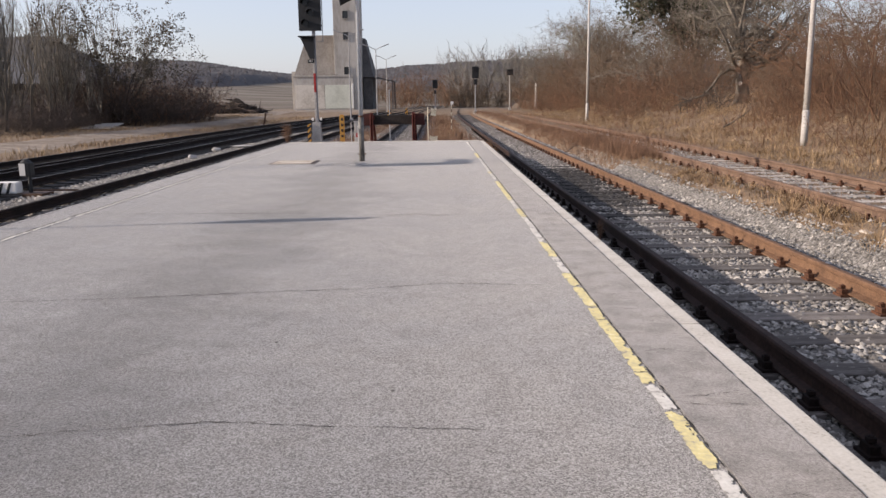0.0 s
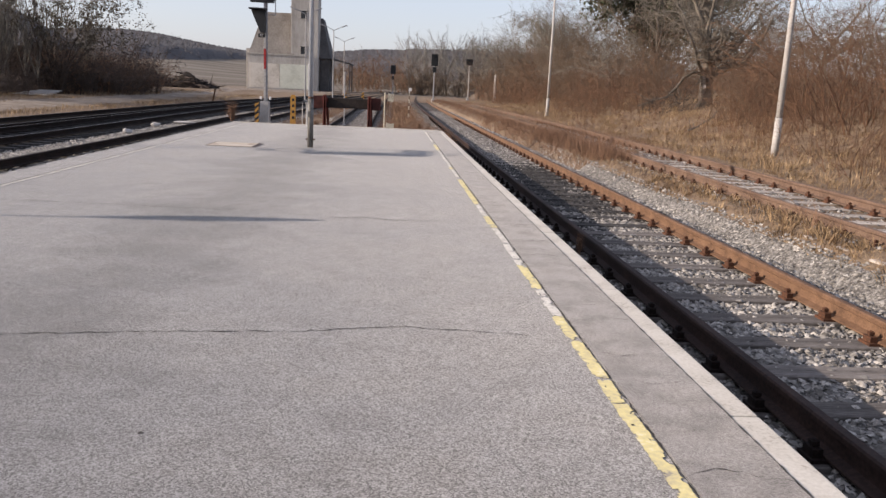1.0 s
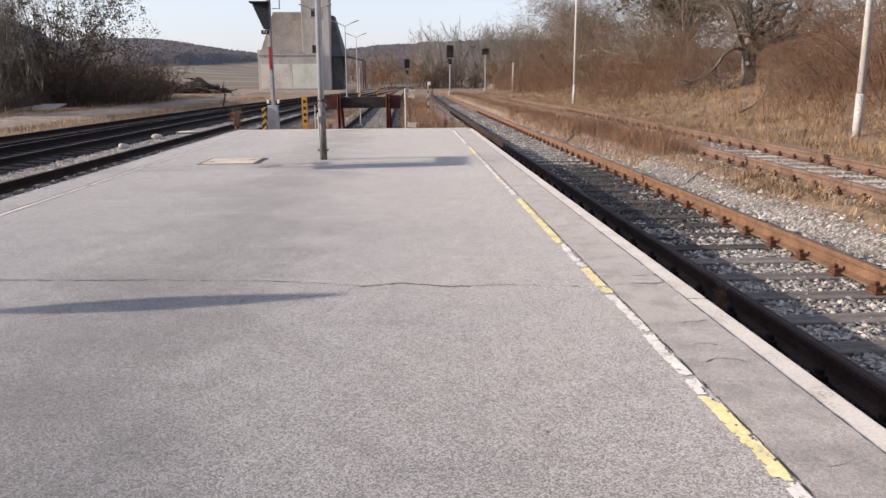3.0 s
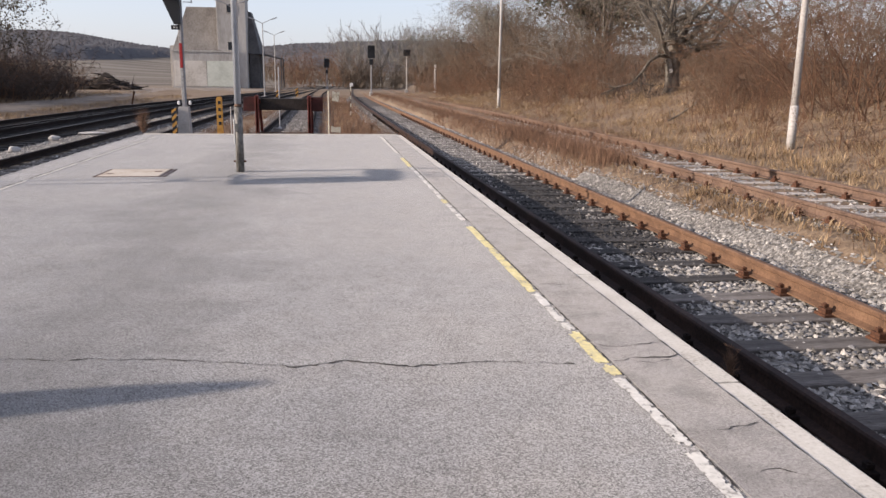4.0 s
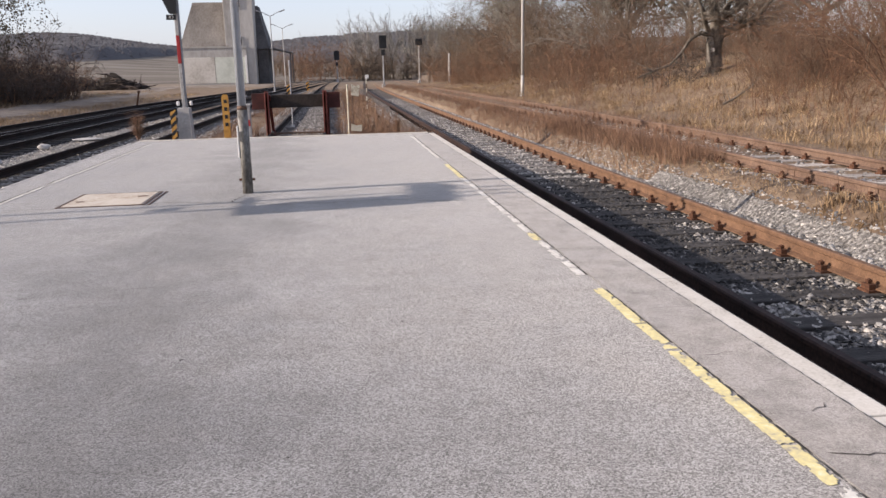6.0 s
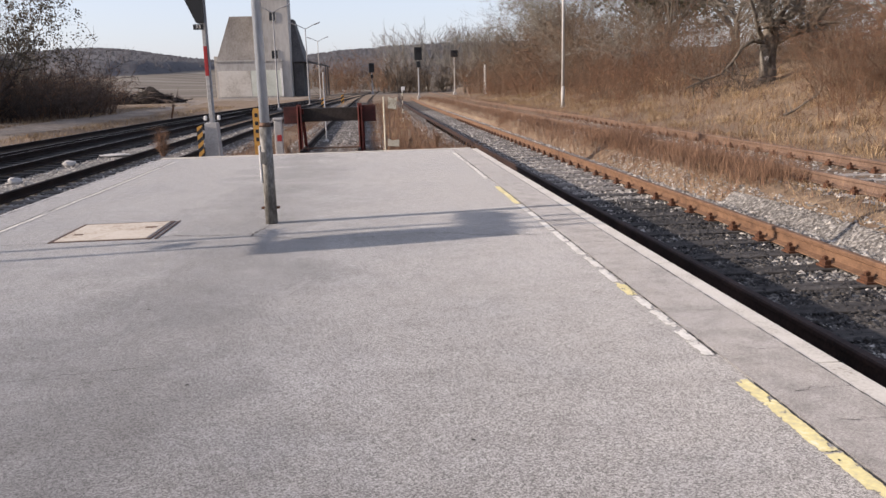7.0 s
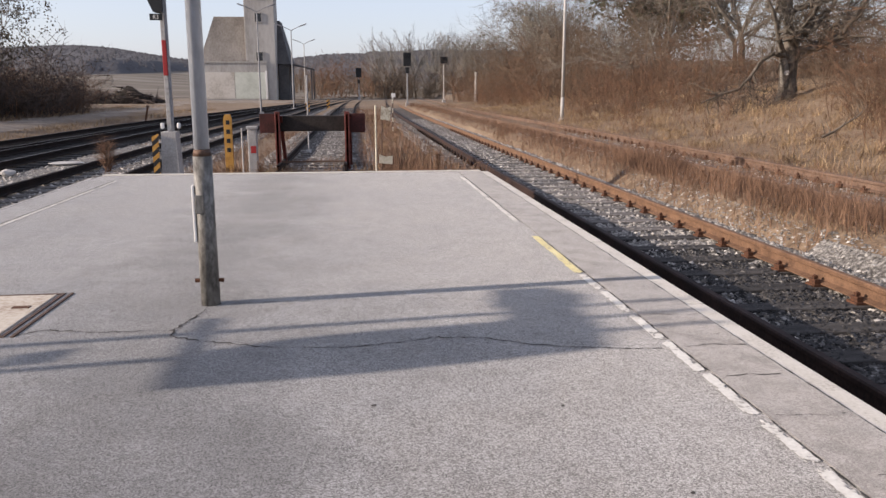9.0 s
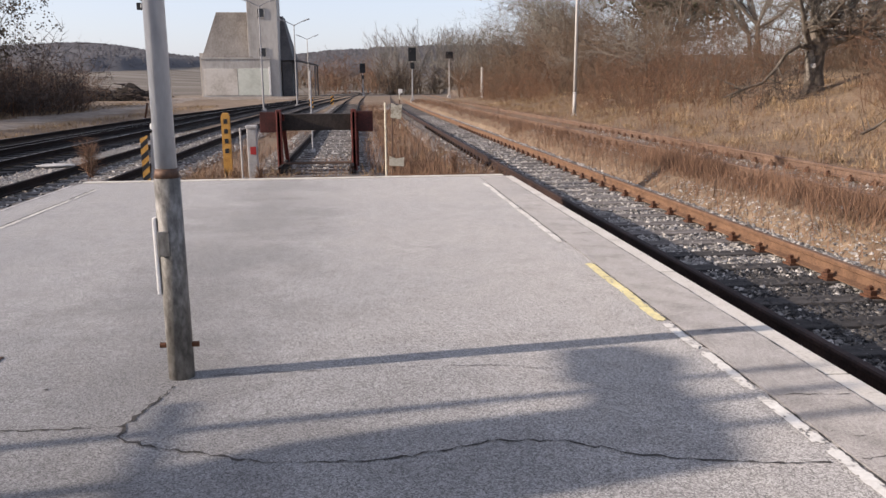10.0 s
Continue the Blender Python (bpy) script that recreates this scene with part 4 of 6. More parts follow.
# Also out of view: added for the narrow soft shadow nearer along the platform.
spd = thing("speed_board", (-9.3, 7.17, -0.62), "unseen narrow oval board on a thin post, added for its shadow", "sign")
part("post", rod((0, 0, 0), (0, 0, 3.3), 0.022, None, 8), GREY_MAST, spd)
part("plate", prism([(-0.03, 3.16), (0.03, 3.16), (0.11, 3.36), (0.14, 3.52), (0.10, 3.72), (0.03, 3.9), (-0.03, 3.9), (-0.10, 3.72), (-0.14, 3.52), (-0.11, 3.36)], (-0.02, 0.02), "x"), BLACK, spd, "dark oval plate")

# ---- point lever ----
lev = thing("point_lever", (-8.45, 16.2, -0.62), "black and white point lever with a striped counterweight box", "point lever")
part("ground_frame", box((0.9, 0.5, 0.08), (0, 0, 0.03), 0.01), DARK_RAIL, lev)
wt = part("weight_box", box((0.62, 0.26, 0.24), (-0.36, -0.14, 0.19), 0.03), WHITE, lev, "white box with slanting black stripes")
for k in range(3):
    part("stripe", prism([(-0.60 + 0.16 * k, 0.08), (-0.54 + 0.16 * k, 0.08), (-0.46 + 0.16 * k, 0.30), (-0.52 + 0.16 * k, 0.30)], (-0.275, -0.268)), BLACK, wt)
part("stand", rod((0.1, 0, 0.05), (0.1, 0, 0.42), 0.045, 0.035, 10), BLACK, lev)
ln = part("lantern", box((0.22, 0.22, 0.28), (0.06, 0, 0.55), 0.03), BLACK, lev, "black lantern with white panes")
part("pane", box((0.12, 0.006, 0.25), (0.02, -0.113, 0.55), 0.003), WHITE, ln)
part("lantern_cap", rod((0.06, 0, 0.69), (0.06, 0, 0.76), 0.12, 0.05, 10), BLACK, ln)
part("throw_rod", rod((0.15, 0, 0.12), (1.05, 0.1, 0.10), 0.02, None, 8), DARK_RAIL, lev)


def rock(name, loc, size, label, seed, mat=CONCRETE):
    r = random.Random(seed)
    bm = bmesh.new()
    bmesh.ops.create_icosphere(bm, subdivisions=2, radius=1)
    for v in bm.verts:
        v.co *= r.uniform(0.8, 1.12)
        v.co = Vector((v.co.x * size[0], v.co.y * size[1], v.co.z * size[2]))
    ob = new(name, bm_to(name, bm, mat))
    ob.location = loc
    return tagged(ob, label, "stone", "pale blocks between the sidings")


rock("stone_block", (-8.25, 30.0, -0.52), (0.17, 0.13, 0.09), "pale concrete block lying between the sidings", 3, PALE_MAST)
rock("stone_block", (-8.05, 26.3, -0.54), (0.16, 0.13, 0.09), "grey concrete lump lying between the sidings", 5)
rock("stone_block", (-7.9, 32.6, -0.54), (0.5, 0.22, 0.05), "flat grey slab fragment on the ballast", 7)

# ---- grain silo ----
SY = 140.0
silo = thing("grain_silo", (0, SY, 0), "old concrete grain silo with a tall tower and sheet roof", "building")
GZ = -0.9
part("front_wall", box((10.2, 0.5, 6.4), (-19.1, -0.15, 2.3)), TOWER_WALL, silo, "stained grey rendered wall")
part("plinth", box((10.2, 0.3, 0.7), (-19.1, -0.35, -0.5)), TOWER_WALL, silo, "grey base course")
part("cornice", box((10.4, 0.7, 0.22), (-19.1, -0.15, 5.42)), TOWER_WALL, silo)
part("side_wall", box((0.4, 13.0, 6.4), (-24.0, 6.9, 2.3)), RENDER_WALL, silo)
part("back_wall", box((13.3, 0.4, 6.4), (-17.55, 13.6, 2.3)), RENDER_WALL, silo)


def hull(pts, mat, name, label=""):
    bm = bmesh.new()
    for p in pts:
        bm.verts.new(p)
    bmesh.ops.convex_hull(bm, input=bm.verts)
    return part(name, bm, mat, silo, label)


roof = hull([(-24.1, -0.3, 5.53), (-16.6, -0.3, 5.53), (-24.1, 14, 5.53), (-16.6, 14, 5.53), (-22.4, 4.5, 12.6), (-16.6, 4.5, 12.6), (-22.4, 9, 12.6), (-16.6, 9, 12.6)], ROOF, "roof", "weathered brown sheet roof")
for k in range(17):
    f = k / 17
    rib = rod((-23.9 + 7.3 * f, -0.28, 5.58), (-22.3 + 5.7 * f, 4.42, 12.52), 0.016, None, 4)
    part("roof_rib", rib, ROOF, roof)
# The silo's right side is turned from the sun; its shade is in the colour.
hull([(-12.9, 2.5, 5.2), (-10.6, 2.5, 5.2), (-12.9, 14, 5.2), (-10.6, 14, 5.2), (-12.9, 4.5, 12.0), (-12.2, 4.5, 12.0), (-12.9, 9, 12.0), (-12.2, 9, 12.0)], DARK_WALL, "side_roof", "side roof, its shaded side coloured dark")
part("side_shed", box((1.6, 10.5, 6.1), (-11.65, 8.1, 2.1)), DARK_WALL, silo, "boarded side shed, its shaded side coloured dark")
part("canopy", prism([(-10.2, 5.35), (-7.0, 4.55), (-7.0, 4.4), (-10.2, 5.1)], (1.5, 10)), DARK_WALL, silo, "dark loading canopy")
for yy_ in (2.0, 9.5):
    part("canopy_post", box((0.2, 0.2, 5.6), (-7.3, yy_, 1.7)), DARK_WALL, silo)
tower = part("tower", box((4.5, 5.0, 25.0), (-14.85, 2.3, 11.6), 0.05), TOWER_WALL, silo, "tall grey concrete tower")
part("tower_roof", prism([(-17.3, 24.1), (-12.4, 24.1), (-14.85, 25.6)], (-0.4, 5.0)), ROOF, tower)
for zz in (6.3, 12.1, 15.6, 19.2):
    wnd = part("window", box((0.95, 0.16, 1.25), (-15.0, -0.20, zz), 0.02), GLASS, tower, "small dark window")
    for s in (-1, 1):
        part("window_frame", box((0.10, 0.2, 1.45), (-15.0 + s * 0.52, -0.22, zz)), TOWER_WALL, wnd)
        part("window_frame", box((1.14, 0.2, 0.10), (-15.0, -0.22, zz + s * 0.68)), TOWER_WALL, wnd)
PALE_GREEN = surface("faded_pale_green_render", [(0.33, (0.40, 0.41, 0.35)), (0.5, (0.52, 0.535, 0.465)), (0.68, (0.60, 0.61, 0.54))], 0.4, 3, 0.95, 0.2, share=0.35, depth=0.01)
part("wall_panel", box((5.0, 0.12, 4.0), (-21.45, -0.44, 1.9), 0.02), RENDER_WALL, silo, "stained cream front panel")
part("wall_panel", box((4.75, 0.12, 4.0), (-16.5, -0.44, 1.9), 0.02), PALE_GREEN, silo, "faded pale green front panel")
part("corner_strip", box((0.3, 0.14, 4.3), (-14.1, -0.45, 2.0), 0.02), WHITE, silo, "pale corner strip")
part("annex", box((1.2, 3.0, 7.4), (-24.75, 6.0, 2.7)), TOWER_WALL, silo)

# ---- barn behind the hedge ----
barn = thing("barn", (0, 78, -0.3), "long grey barn with a hipped roof behind bare trees", "building")
part("wall", box((28, 11, 3.6), (-47.5, 6, 1.8)), DARK_WALL, barn, "grey boarded wall")


def barn_roof():
    bm = bmesh.new()
    for p in [(-63, -0.6, 3.5), (-32.2, -0.6, 3.5), (-63, 12.6, 3.5), (-32.2, 12.6, 3.5), (-58, 6, 8.4), (-39.2, 6, 8.4)]:
        bm.verts.new(p)
    bmesh.ops.convex_hull(bm, input=bm.verts)
    return bm


BARN_ROOF = surface("grey_fibre_cement_roof", [(0.35, (0.065, 0.066, 0.073)), (0.65, (0.12, 0.121, 0.13))], 0.4, 5, 0.9, 0.3, stretch=(1, 1, 0.3))
part("roof", barn_roof(), BARN_ROOF, barn, "grey sheet roof")
part("barn_door", box((3.2, 0.12, 2.9), (-40, 0.42, 1.5)), SLEEPER, barn, "dark timber door")

# ---- plants ----
def warm(stops):
    """The same colours, a little redder."""
    return [(p, (c[0] * 1.06, c[1] * 0.985, c[2] * 0.94)) for p, c in stops]


BARK = surface("grey_brown_bark", [(0.33, (0.035, 0.028, 0.022)), (0.5, (0.085, 0.07, 0.056)), (0.68, (0.18, 0.152, 0.122))], 4, 30, 0.95, 0.6, stretch=(1, 1, 0.3), depth=0.02)
TWIG = surface("red_brown_twigs", [(0.3, (0.046, 0.024, 0.0145)), (0.5, (0.122, 0.066, 0.040)), (0.7, (0.215, 0.124, 0.077))], 0.5, 6, 0.95, 0.0, spread=0.25, island=0.3)
TWIG_GREY = surface("grey_brown_twigs", [(0.3, (0.045, 0.032, 0.022)), (0.5, (0.107, 0.076, 0.053)), (0.7, (0.187, 0.138, 0.10))], 0.5, 6, 0.95, 0.0, spread=0.2, island=0.3)
TWIG_DARK = surface("dark_hedge_twigs", [(0.3, (0.03, 0.022, 0.019)), (0.5, (0.062, 0.046, 0.039)), (0.7, (0.11, 0.085, 0.072))], 0.5, 6, 0.95, 0.0, spread=0.25, island=0.3)
IVY = surface("ivy_leaves", [(0.3, (0.022, 0.026, 0.014)), (0.5, (0.045, 0.05, 0.026)), (0.7, (0.085, 0.085, 0.046))], 0.8, 8, 0.7, 0.0, island=0.4)
DRY_LEAF = surface("dry_leaves", [(0.3, (0.06, 0.05, 0.036)), (0.7, (0.14, 0.115, 0.085))], 0.8, 8, 0.9, 0.0, island=0.4)
STRAW = surface("straw_grass", [(0.34, (0.085, 0.052, 0.030)), (0.5, (0.225, 0.15, 0.085)), (0.64, (0.43, 0.315, 0.19))], 0.55, 3, 0.95, 0.0, island=0.35)
WEED = surface("red_brown_weeds", warm([(0.3, (0.066, 0.04, 0.027)), (0.5, (0.14, 0.086, 0.057)), (0.7, (0.235, 0.155, 0.105))]), 0.5, 3, 0.95, 0.0, island=0.35)
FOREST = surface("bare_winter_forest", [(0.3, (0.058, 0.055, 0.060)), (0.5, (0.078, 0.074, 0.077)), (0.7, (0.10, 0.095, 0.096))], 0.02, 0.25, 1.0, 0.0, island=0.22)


def tubes(name, segs, mat, sides=3):
    """All branch pieces (ends and radii) as one mesh: tapered prisms, and pointed spikes for the last twigs."""
    s = np.array(segs, float)
    s = s[np.argsort(s[:, 7] <= 0, kind="stable")]
    p0, p1, r0, r1 = s[:, 0:3], s[:, 3:6], s[:, 6], s[:, 7]
    d = p1 - p0
    d /= np.maximum(np.linalg.norm(d, axis=1, keepdims=True), 1e-6)
    ref = np.where(np.abs(d[:, 2:3]) > 0.9, np.array([[1.0, 0, 0]]), np.array([[0, 0, 1.0]]))
    u = np.cross(d, ref)
    u /= np.linalg.norm(u, axis=1, keepdims=True)
    w = np.cross(d, u)
    n = int((r1 > 0).sum())
    m = len(s) - n
    thick = np.zeros((n, 2, sides, 3))
    for k in range(sides):
        a = 2 * math.pi * k / sides
        o = u * math.cos(a) + w * math.sin(a)
        thick[:, 0, k], thick[:, 1, k] = (p0 + o * r0[:, None])[:n], (p1 + o * r1[:, None])[:n]
    spike = np.zeros((m, 4, 3))
    for k in range(3):
        a = 2 * math.pi * k / 3
        spike[:, k] = (p0 + (u * math.cos(a) + w * math.sin(a)) * r0[:, None])[n:]
    spike[:, 3] = p1[n:]
    base = np.arange(n)[:, None] * 2 * sides
    tri = []
    for k in range(sides):
        k2 = (k + 1) % sides
        tri += [np.concatenate([base + c for c in t], 1) for t in ((k, k2, sides + k2), (k, sides + k2, sides + k))]
    tri = np.stack(tri, 1).reshape(-1, 3) if n else np.zeros((0, 3), int)
    sb = n * 2 * sides + np.arange(m)[:, None] * 4
    st = np.stack([np.concatenate([sb + k, sb + (k + 1) % 3, sb + 3], 1) for k in range(3)], 1).reshape(-1, 3)
    return fast_mesh(name, np.concatenate([thick.reshape(-1, 3), spike.reshape(-1, 3)]), np.concatenate([tri, st]), mat, 3)


def grow(r, p, d, length, rad, levels, kids, spread, lift, out, bits=3, shrink=0.62, jitter=0.16, thin=0.0045):
    """Adds the pieces of one branch and of its side branches to out."""
    if levels == 0:
        d = (d + Vector((r.gauss(0, jitter), r.gauss(0, jitter), r.gauss(0, jitter) + lift))).normalized()
        out.append((*p, *(p + d * length), rad, 0.0))
        return
    step = length / bits
    for k in range(bits):
        d = (d + Vector((r.gauss(0, jitter), r.gauss(0, jitter), r.gauss(0, jitter) + lift))).normalized()
        q = p + d * step
        ra, rb = rad * (1 - 0.75 * k / bits), rad * (1 - 0.75 * (k + 1) / bits)
        out.append((*p, *q, ra, rb))
        if levels > 0:
            for _ in range(kids if k else max(1, kids - 1)):
                f = r.random()
                side = Vector((r.gauss(0, 1), r.gauss(0, 1), r.gauss(0, 0.7)))
                nd = (d * (1 - spread) + side.normalized() * spread).normalized()
                grow(r, p.lerp(q, f), nd, length * shrink * r.uniform(0.6, 1.1), max(rb * 0.62, thin), levels - 1, kids, spread, lift, out, bits, shrink, jitter, thin)
        p = q


def bush_mesh(seed, mat, stems=34, h=2.6, wide=1.3, thick=0.012, thin=0.0045):
    r = random.Random(seed)
    out = []
    for _ in range(stems):
        a, q = r.uniform(0, 6.283), wide * math.sqrt(r.random())
        base = Vector((q * math.cos(a), q * math.sin(a), -0.1))
        lean = Vector((math.cos(a) * 0.28 * q + r.gauss(0, 0.15), math.sin(a) * 0.28 * q + r.gauss(0, 0.15), 1)).normalized()
        grow(r, base, lean, h * r.uniform(0.45, 1.05), thick * r.uniform(0.7, 1.5), 2, 2, 0.58, 0.03, out, 3, 0.56, 0.24, thin)
    return tubes("twigs", out, mat)


bushes = [bush_mesh(s, m, st, h, w, th) for s, m, st, h, w, th in ((11, TWIG, 25, 3.0, 1.7, 0.015), (12, TWIG, 26, 2.6, 1.8, 0.014), (13, TWIG_GREY, 25, 3.2, 1.6, 0.015), (14, TWIG_GREY, 25, 2.7, 1.7, 0.014))]
far_bushes = [bush_mesh(s, m, 15, 3.0, 1.3, 0.03, 0.012) for s, m in ((17, TWIG_GREY), (18, TWIG))]
small_bushes = [bush_mesh(s, TWIG, 8, 3.0, 1.6, 0.02) for s in (15, 16)]
dark_bushes = [bush_mesh(s, TWIG_DARK, 21, 3.0, 1.7, 0.02, 0.014) for s in (21, 22)]


def plant(name, me, loc, scale, turn, label, cat, group):
    e = new(name, me)
    e.matrix_basis = pose(*loc, 0, 0, turn) @ Matrix.Diagonal((scale, scale, scale * random.Random(int(turn * 97)).uniform(0.9, 1.2), 1))
    return tagged(e, label, cat, group)


rv = random.Random(77)
count = 0
for row, (x0, h0, dy, y_from, y_to) in enumerate(((12.9, 0.55, 2.6, 18, 100), (14.6, 0.95, 1.9, 19, 108), (16.8, 1.35, 2.5, 22, 112), (19.6, 1.5, 4.6, 24, 120), (23, 1.65, 7.5, 30, 130))):
    yy = y_from + row * 0.7
    while yy < y_to:
        xx = x0 + rv.gauss(0, 0.6) + 0.9 * math.sin(yy * 0.21 + row)
        if yy > 55:
            xx -= (yy - 55) * 0.035
        near_tree = (34 < yy < 44 and xx < 16.6) or (28 < yy <= 34 and xx < 13.4)
        if not near_tree:
            sc = h0 * rv.uniform(0.75, 1.25) * (1.0 if yy < 60 else 1.15)
            if 33 < yy < 58 and row > 1:
                sc *= 0.66
            plant("bush", bushes[rv.choice((0, 1, 0, 1, 2) if row < 2 else (2, 3, 2, 3, 0))], (xx, yy, float(height(xx, yy))), sc, rv.uniform(0, 360), "leafless brown shrub in a dense thicket on the slope", "bush", "thicket on the slope")
            count += 1
        yy += dy * rv.uniform(0.75, 1.25) * (1 + max(0, yy - 55) * 0.015)


def tree_mesh(seed, h, r0, levels, kids, fork, spread, lift, sides=5, shrink=0.66, mat=None, stems=4, thin=0.009, fan=0.5, crook=0.13):
    """The trunk and the crown of a bare tree: a tapered leaning trunk that forks into limbs."""
    r = random.Random(seed)
    trunk, crown = [], []
    p = Vector((0, 0, -0.2))
    d = Vector((r.gauss(0, 0.06), r.gauss(0, 0.06), 1)).normalized()
    n = 4
    for k in range(n):
        q = p + d * (fork + 0.2) / n
        trunk.append((*p, *q, r0 * (1.25 - 0.35 * k / n if k == 0 else 1.0 - 0.12 * k), r0 * (1.0 - 0.12 * (k + 1))))
        p = q
        d = (d + Vector((r.gauss(0, 0.06), r.gauss(0, 0.06), 0.05))).normalized()
    for k in range(stems):
        a = 6.283 * k / stems + r.uniform(-0.4, 0.4)
        nd = Vector((math.cos(a) * spread, math.sin(a) * spread, r.uniform(0.55, 1.0))).normalized()
        grow(r, p - d * 0.1 * k, nd, (h - fork) * r.uniform(0.5, 0.75), r0 * r.uniform(0.42, 0.6), levels, kids, fan, lift, crown, 4, shrink, crook, thin)
    return tubes("trunk", trunk, BARK, 7), tubes("crown", crown, mat or BARK, sides)


def plant_tree(name, meshes, loc, scale, turn, label, group=""):
    e = thing(name, loc, label, "tree", group, turn=turn)
    e.scale = (scale, scale, scale)
    part("trunk", meshes[0], None, e)
    part("crown", meshes[1], None, e)
    return e


# the old tree with spreading limbs
def old_tree():
    """A gnarled old fruit tree: a short thick leaning trunk, a split stub, crooked limbs and a mass of fine twigs."""
    r = random.Random(12)
    e = thing("old_tree", (15.5, 40.2, float(height(15.5, 40.2)) - 0.05), "gnarled old bare tree with a split trunk and crooked limbs", "tree")
    wood = [(0, 0, -0.2, 0.02, 0, 0.25, 0.52, 0.36), (0.02, 0, 0.25, -0.03, 0, 0.8, 0.36, 0.31), (-0.03, 0, 0.8, -0.02, 0.03, 1.35, 0.31, 0.33), (-0.02, 0.03, 1.35, 0.05, 0.05, 1.75, 0.33, 0.36), (0.05, 0.05, 1.75, 0.1, 0.05, 2.1, 0.36, 0.2)]
    part("trunk", tubes("trunk", wood, BARK, 9), None, e)
    stub = [(-0.16, -0.12, 0.5, -0.26, -0.16, 1.2, 0.17, 0.16), (-0.26, -0.16, 1.2, -0.42, -0.18, 1.75, 0.16, 0.12), (-0.42, -0.18, 1.75, -0.55, -0.2, 2.0, 0.12, 0.05)]
    part("split_stem", tubes("split_stem", stub, LICHEN, 7), None, e, "pale split side stem")
    part("scar", rod((-0.24, -0.31, 0.98), (-0.25, -0.34, 0.99), 0.10, 0.09, 9), PALE_MAST, e, "pale sawn scar")
    limbs = [((0.1, 0.0, 1.9), (0.25, 0.1, 1.0), 4.6, 0.19), ((0.2, 0.1, 1.75), (0.95, -0.2, 0.42), 3.9, 0.17), ((-0.1, 0.0, 1.8), (-0.5, -0.2, 0.9), 4.2, 0.16), ((0.0, 0.2, 1.8), (0.1, 0.8, 0.7), 4.0, 0.15),
             ((-0.35, -0.15, 1.7), (-0.95, -0.3, 0.42), 3.6, 0.12), ((0.15, -0.1, 1.9), (0.45, -0.6, 0.8), 3.8, 0.13), ((0.3, 0.0, 1.6), (1.0, 0.3, 0.62), 4.4, 0.14), ((0.0, -0.1, 1.9), (-0.15, -0.3, 1.0), 4.6, 0.14)]
    for p, d, length, rad in limbs:
        out = []
        grow(r, Vector(p), Vector(d).normalized(), length, rad, 3, 2, 0.55, 0.035, out, 5, 0.5, 0.27, 0.0075)
        part("limb", tubes("limb", out, LIMB, 4), None, e)
    return e


r5 = random.Random(8)
LICHEN = surface("grey_lichen_twigs", [(0.3, (0.066, 0.058, 0.049)), (0.5, (0.14, 0.124, 0.104)), (0.7, (0.225, 0.203, 0.172))], 0.5, 6, 0.95, 0.0, spread=0.2, island=0.3)
LIMB = surface("grey_limb_bark", [(0.3, (0.05, 0.042, 0.035)), (0.5, (0.115, 0.098, 0.08)), (0.7, (0.21, 0.185, 0.155))], 1.5, 8, 0.95, 0.0, island=0.35)
old_tree()
fallen = []
spine = [Vector(p) for p in ((1.6, 0.4, 1.95), (1.0, 0.3, 2.08), (0.5, 0.2, 1.8), (0.1, 0.15, 1.25), (-0.35, 0.1, 0.8), (-1.0, 0.1, 0.62), (-1.8, 0.0, 0.3))]
for k, (p, q) in enumerate(zip(spine, spine[1:])):
    fallen.append((*p, *q, 0.10 - 0.013 * k, 0.087 - 0.013 * k))
    for _ in range(3):
        grow(r5, p.lerp(q, r5.random()), Vector((r5.gauss(-0.4, 0.6), r5.gauss(0, 0.5), r5.gauss(-0.1, 0.5))).normalized(), r5.uniform(0.5, 1.2), 0.03, 1, 3, 0.55, 0.0, fallen, 3, 0.5, 0.22, 0.008)
fb = new("broken_branch", tubes("broken_branch", fallen, BARK, 5))
fb.location = (13.7, 39.6, float(height(13.7, 39.6)) - 0.05)
tagged(fb, "broken bare branch hanging down to the dry grass", "branch")

log = []
grow(r5, Vector((-0.7, 0, 0.05)), Vector((0.9, 0.1, 0.28)).normalized(), 1.35, 0.04, 1, 3, 0.5, 0.02, log, 4, 0.5, 0.18)
fl = new("fallen_branch", tubes("fallen_branch", log, LIMB, 5))
fl.location = (11.9, 30.7, float(height(11.9, 30.7)))
tagged(fl, "dry dark branch lying in the straw-coloured grass", "branch")
bare = [tree_mesh(31, 9, 0.17, 3, 2, 2.0, 0.8, 0.03, 4, 0.6, LICHEN, 5, 0.011, 0.58), tree_mesh(32, 8, 0.15, 3, 2, 1.6, 0.95, 0.02, 4, 0.62, LICHEN, 5, 0.011, 0.6)]
for xx, yy, sc in ((17, 84, 1.15), (15.5, 92, 1.1), (25, 53, 1.1), (26, 66, 1.2), (14, 104, 1.0), (17, 112, 1.1), (13, 122, 1.0), (20, 104, 1.2), (18, 98, 1.3), (23.5, 60, 1.4), (20.5, 88, 1.35), (16, 76, 1.05), (26, 80, 1.5), (16.5, 80, 1.2), (18.5, 90, 1.25), (15.8, 58, 0.8), (26.5, 50, 1.3), (22.5, 70, 1.4)):
    plant_tree("bare_tree", bare[rv.randrange(2)], (xx, yy, float(height(xx, yy))), sc, rv.uniform(0, 360), "leafless grey-brown tree above the thicket", "trees above the thicket")
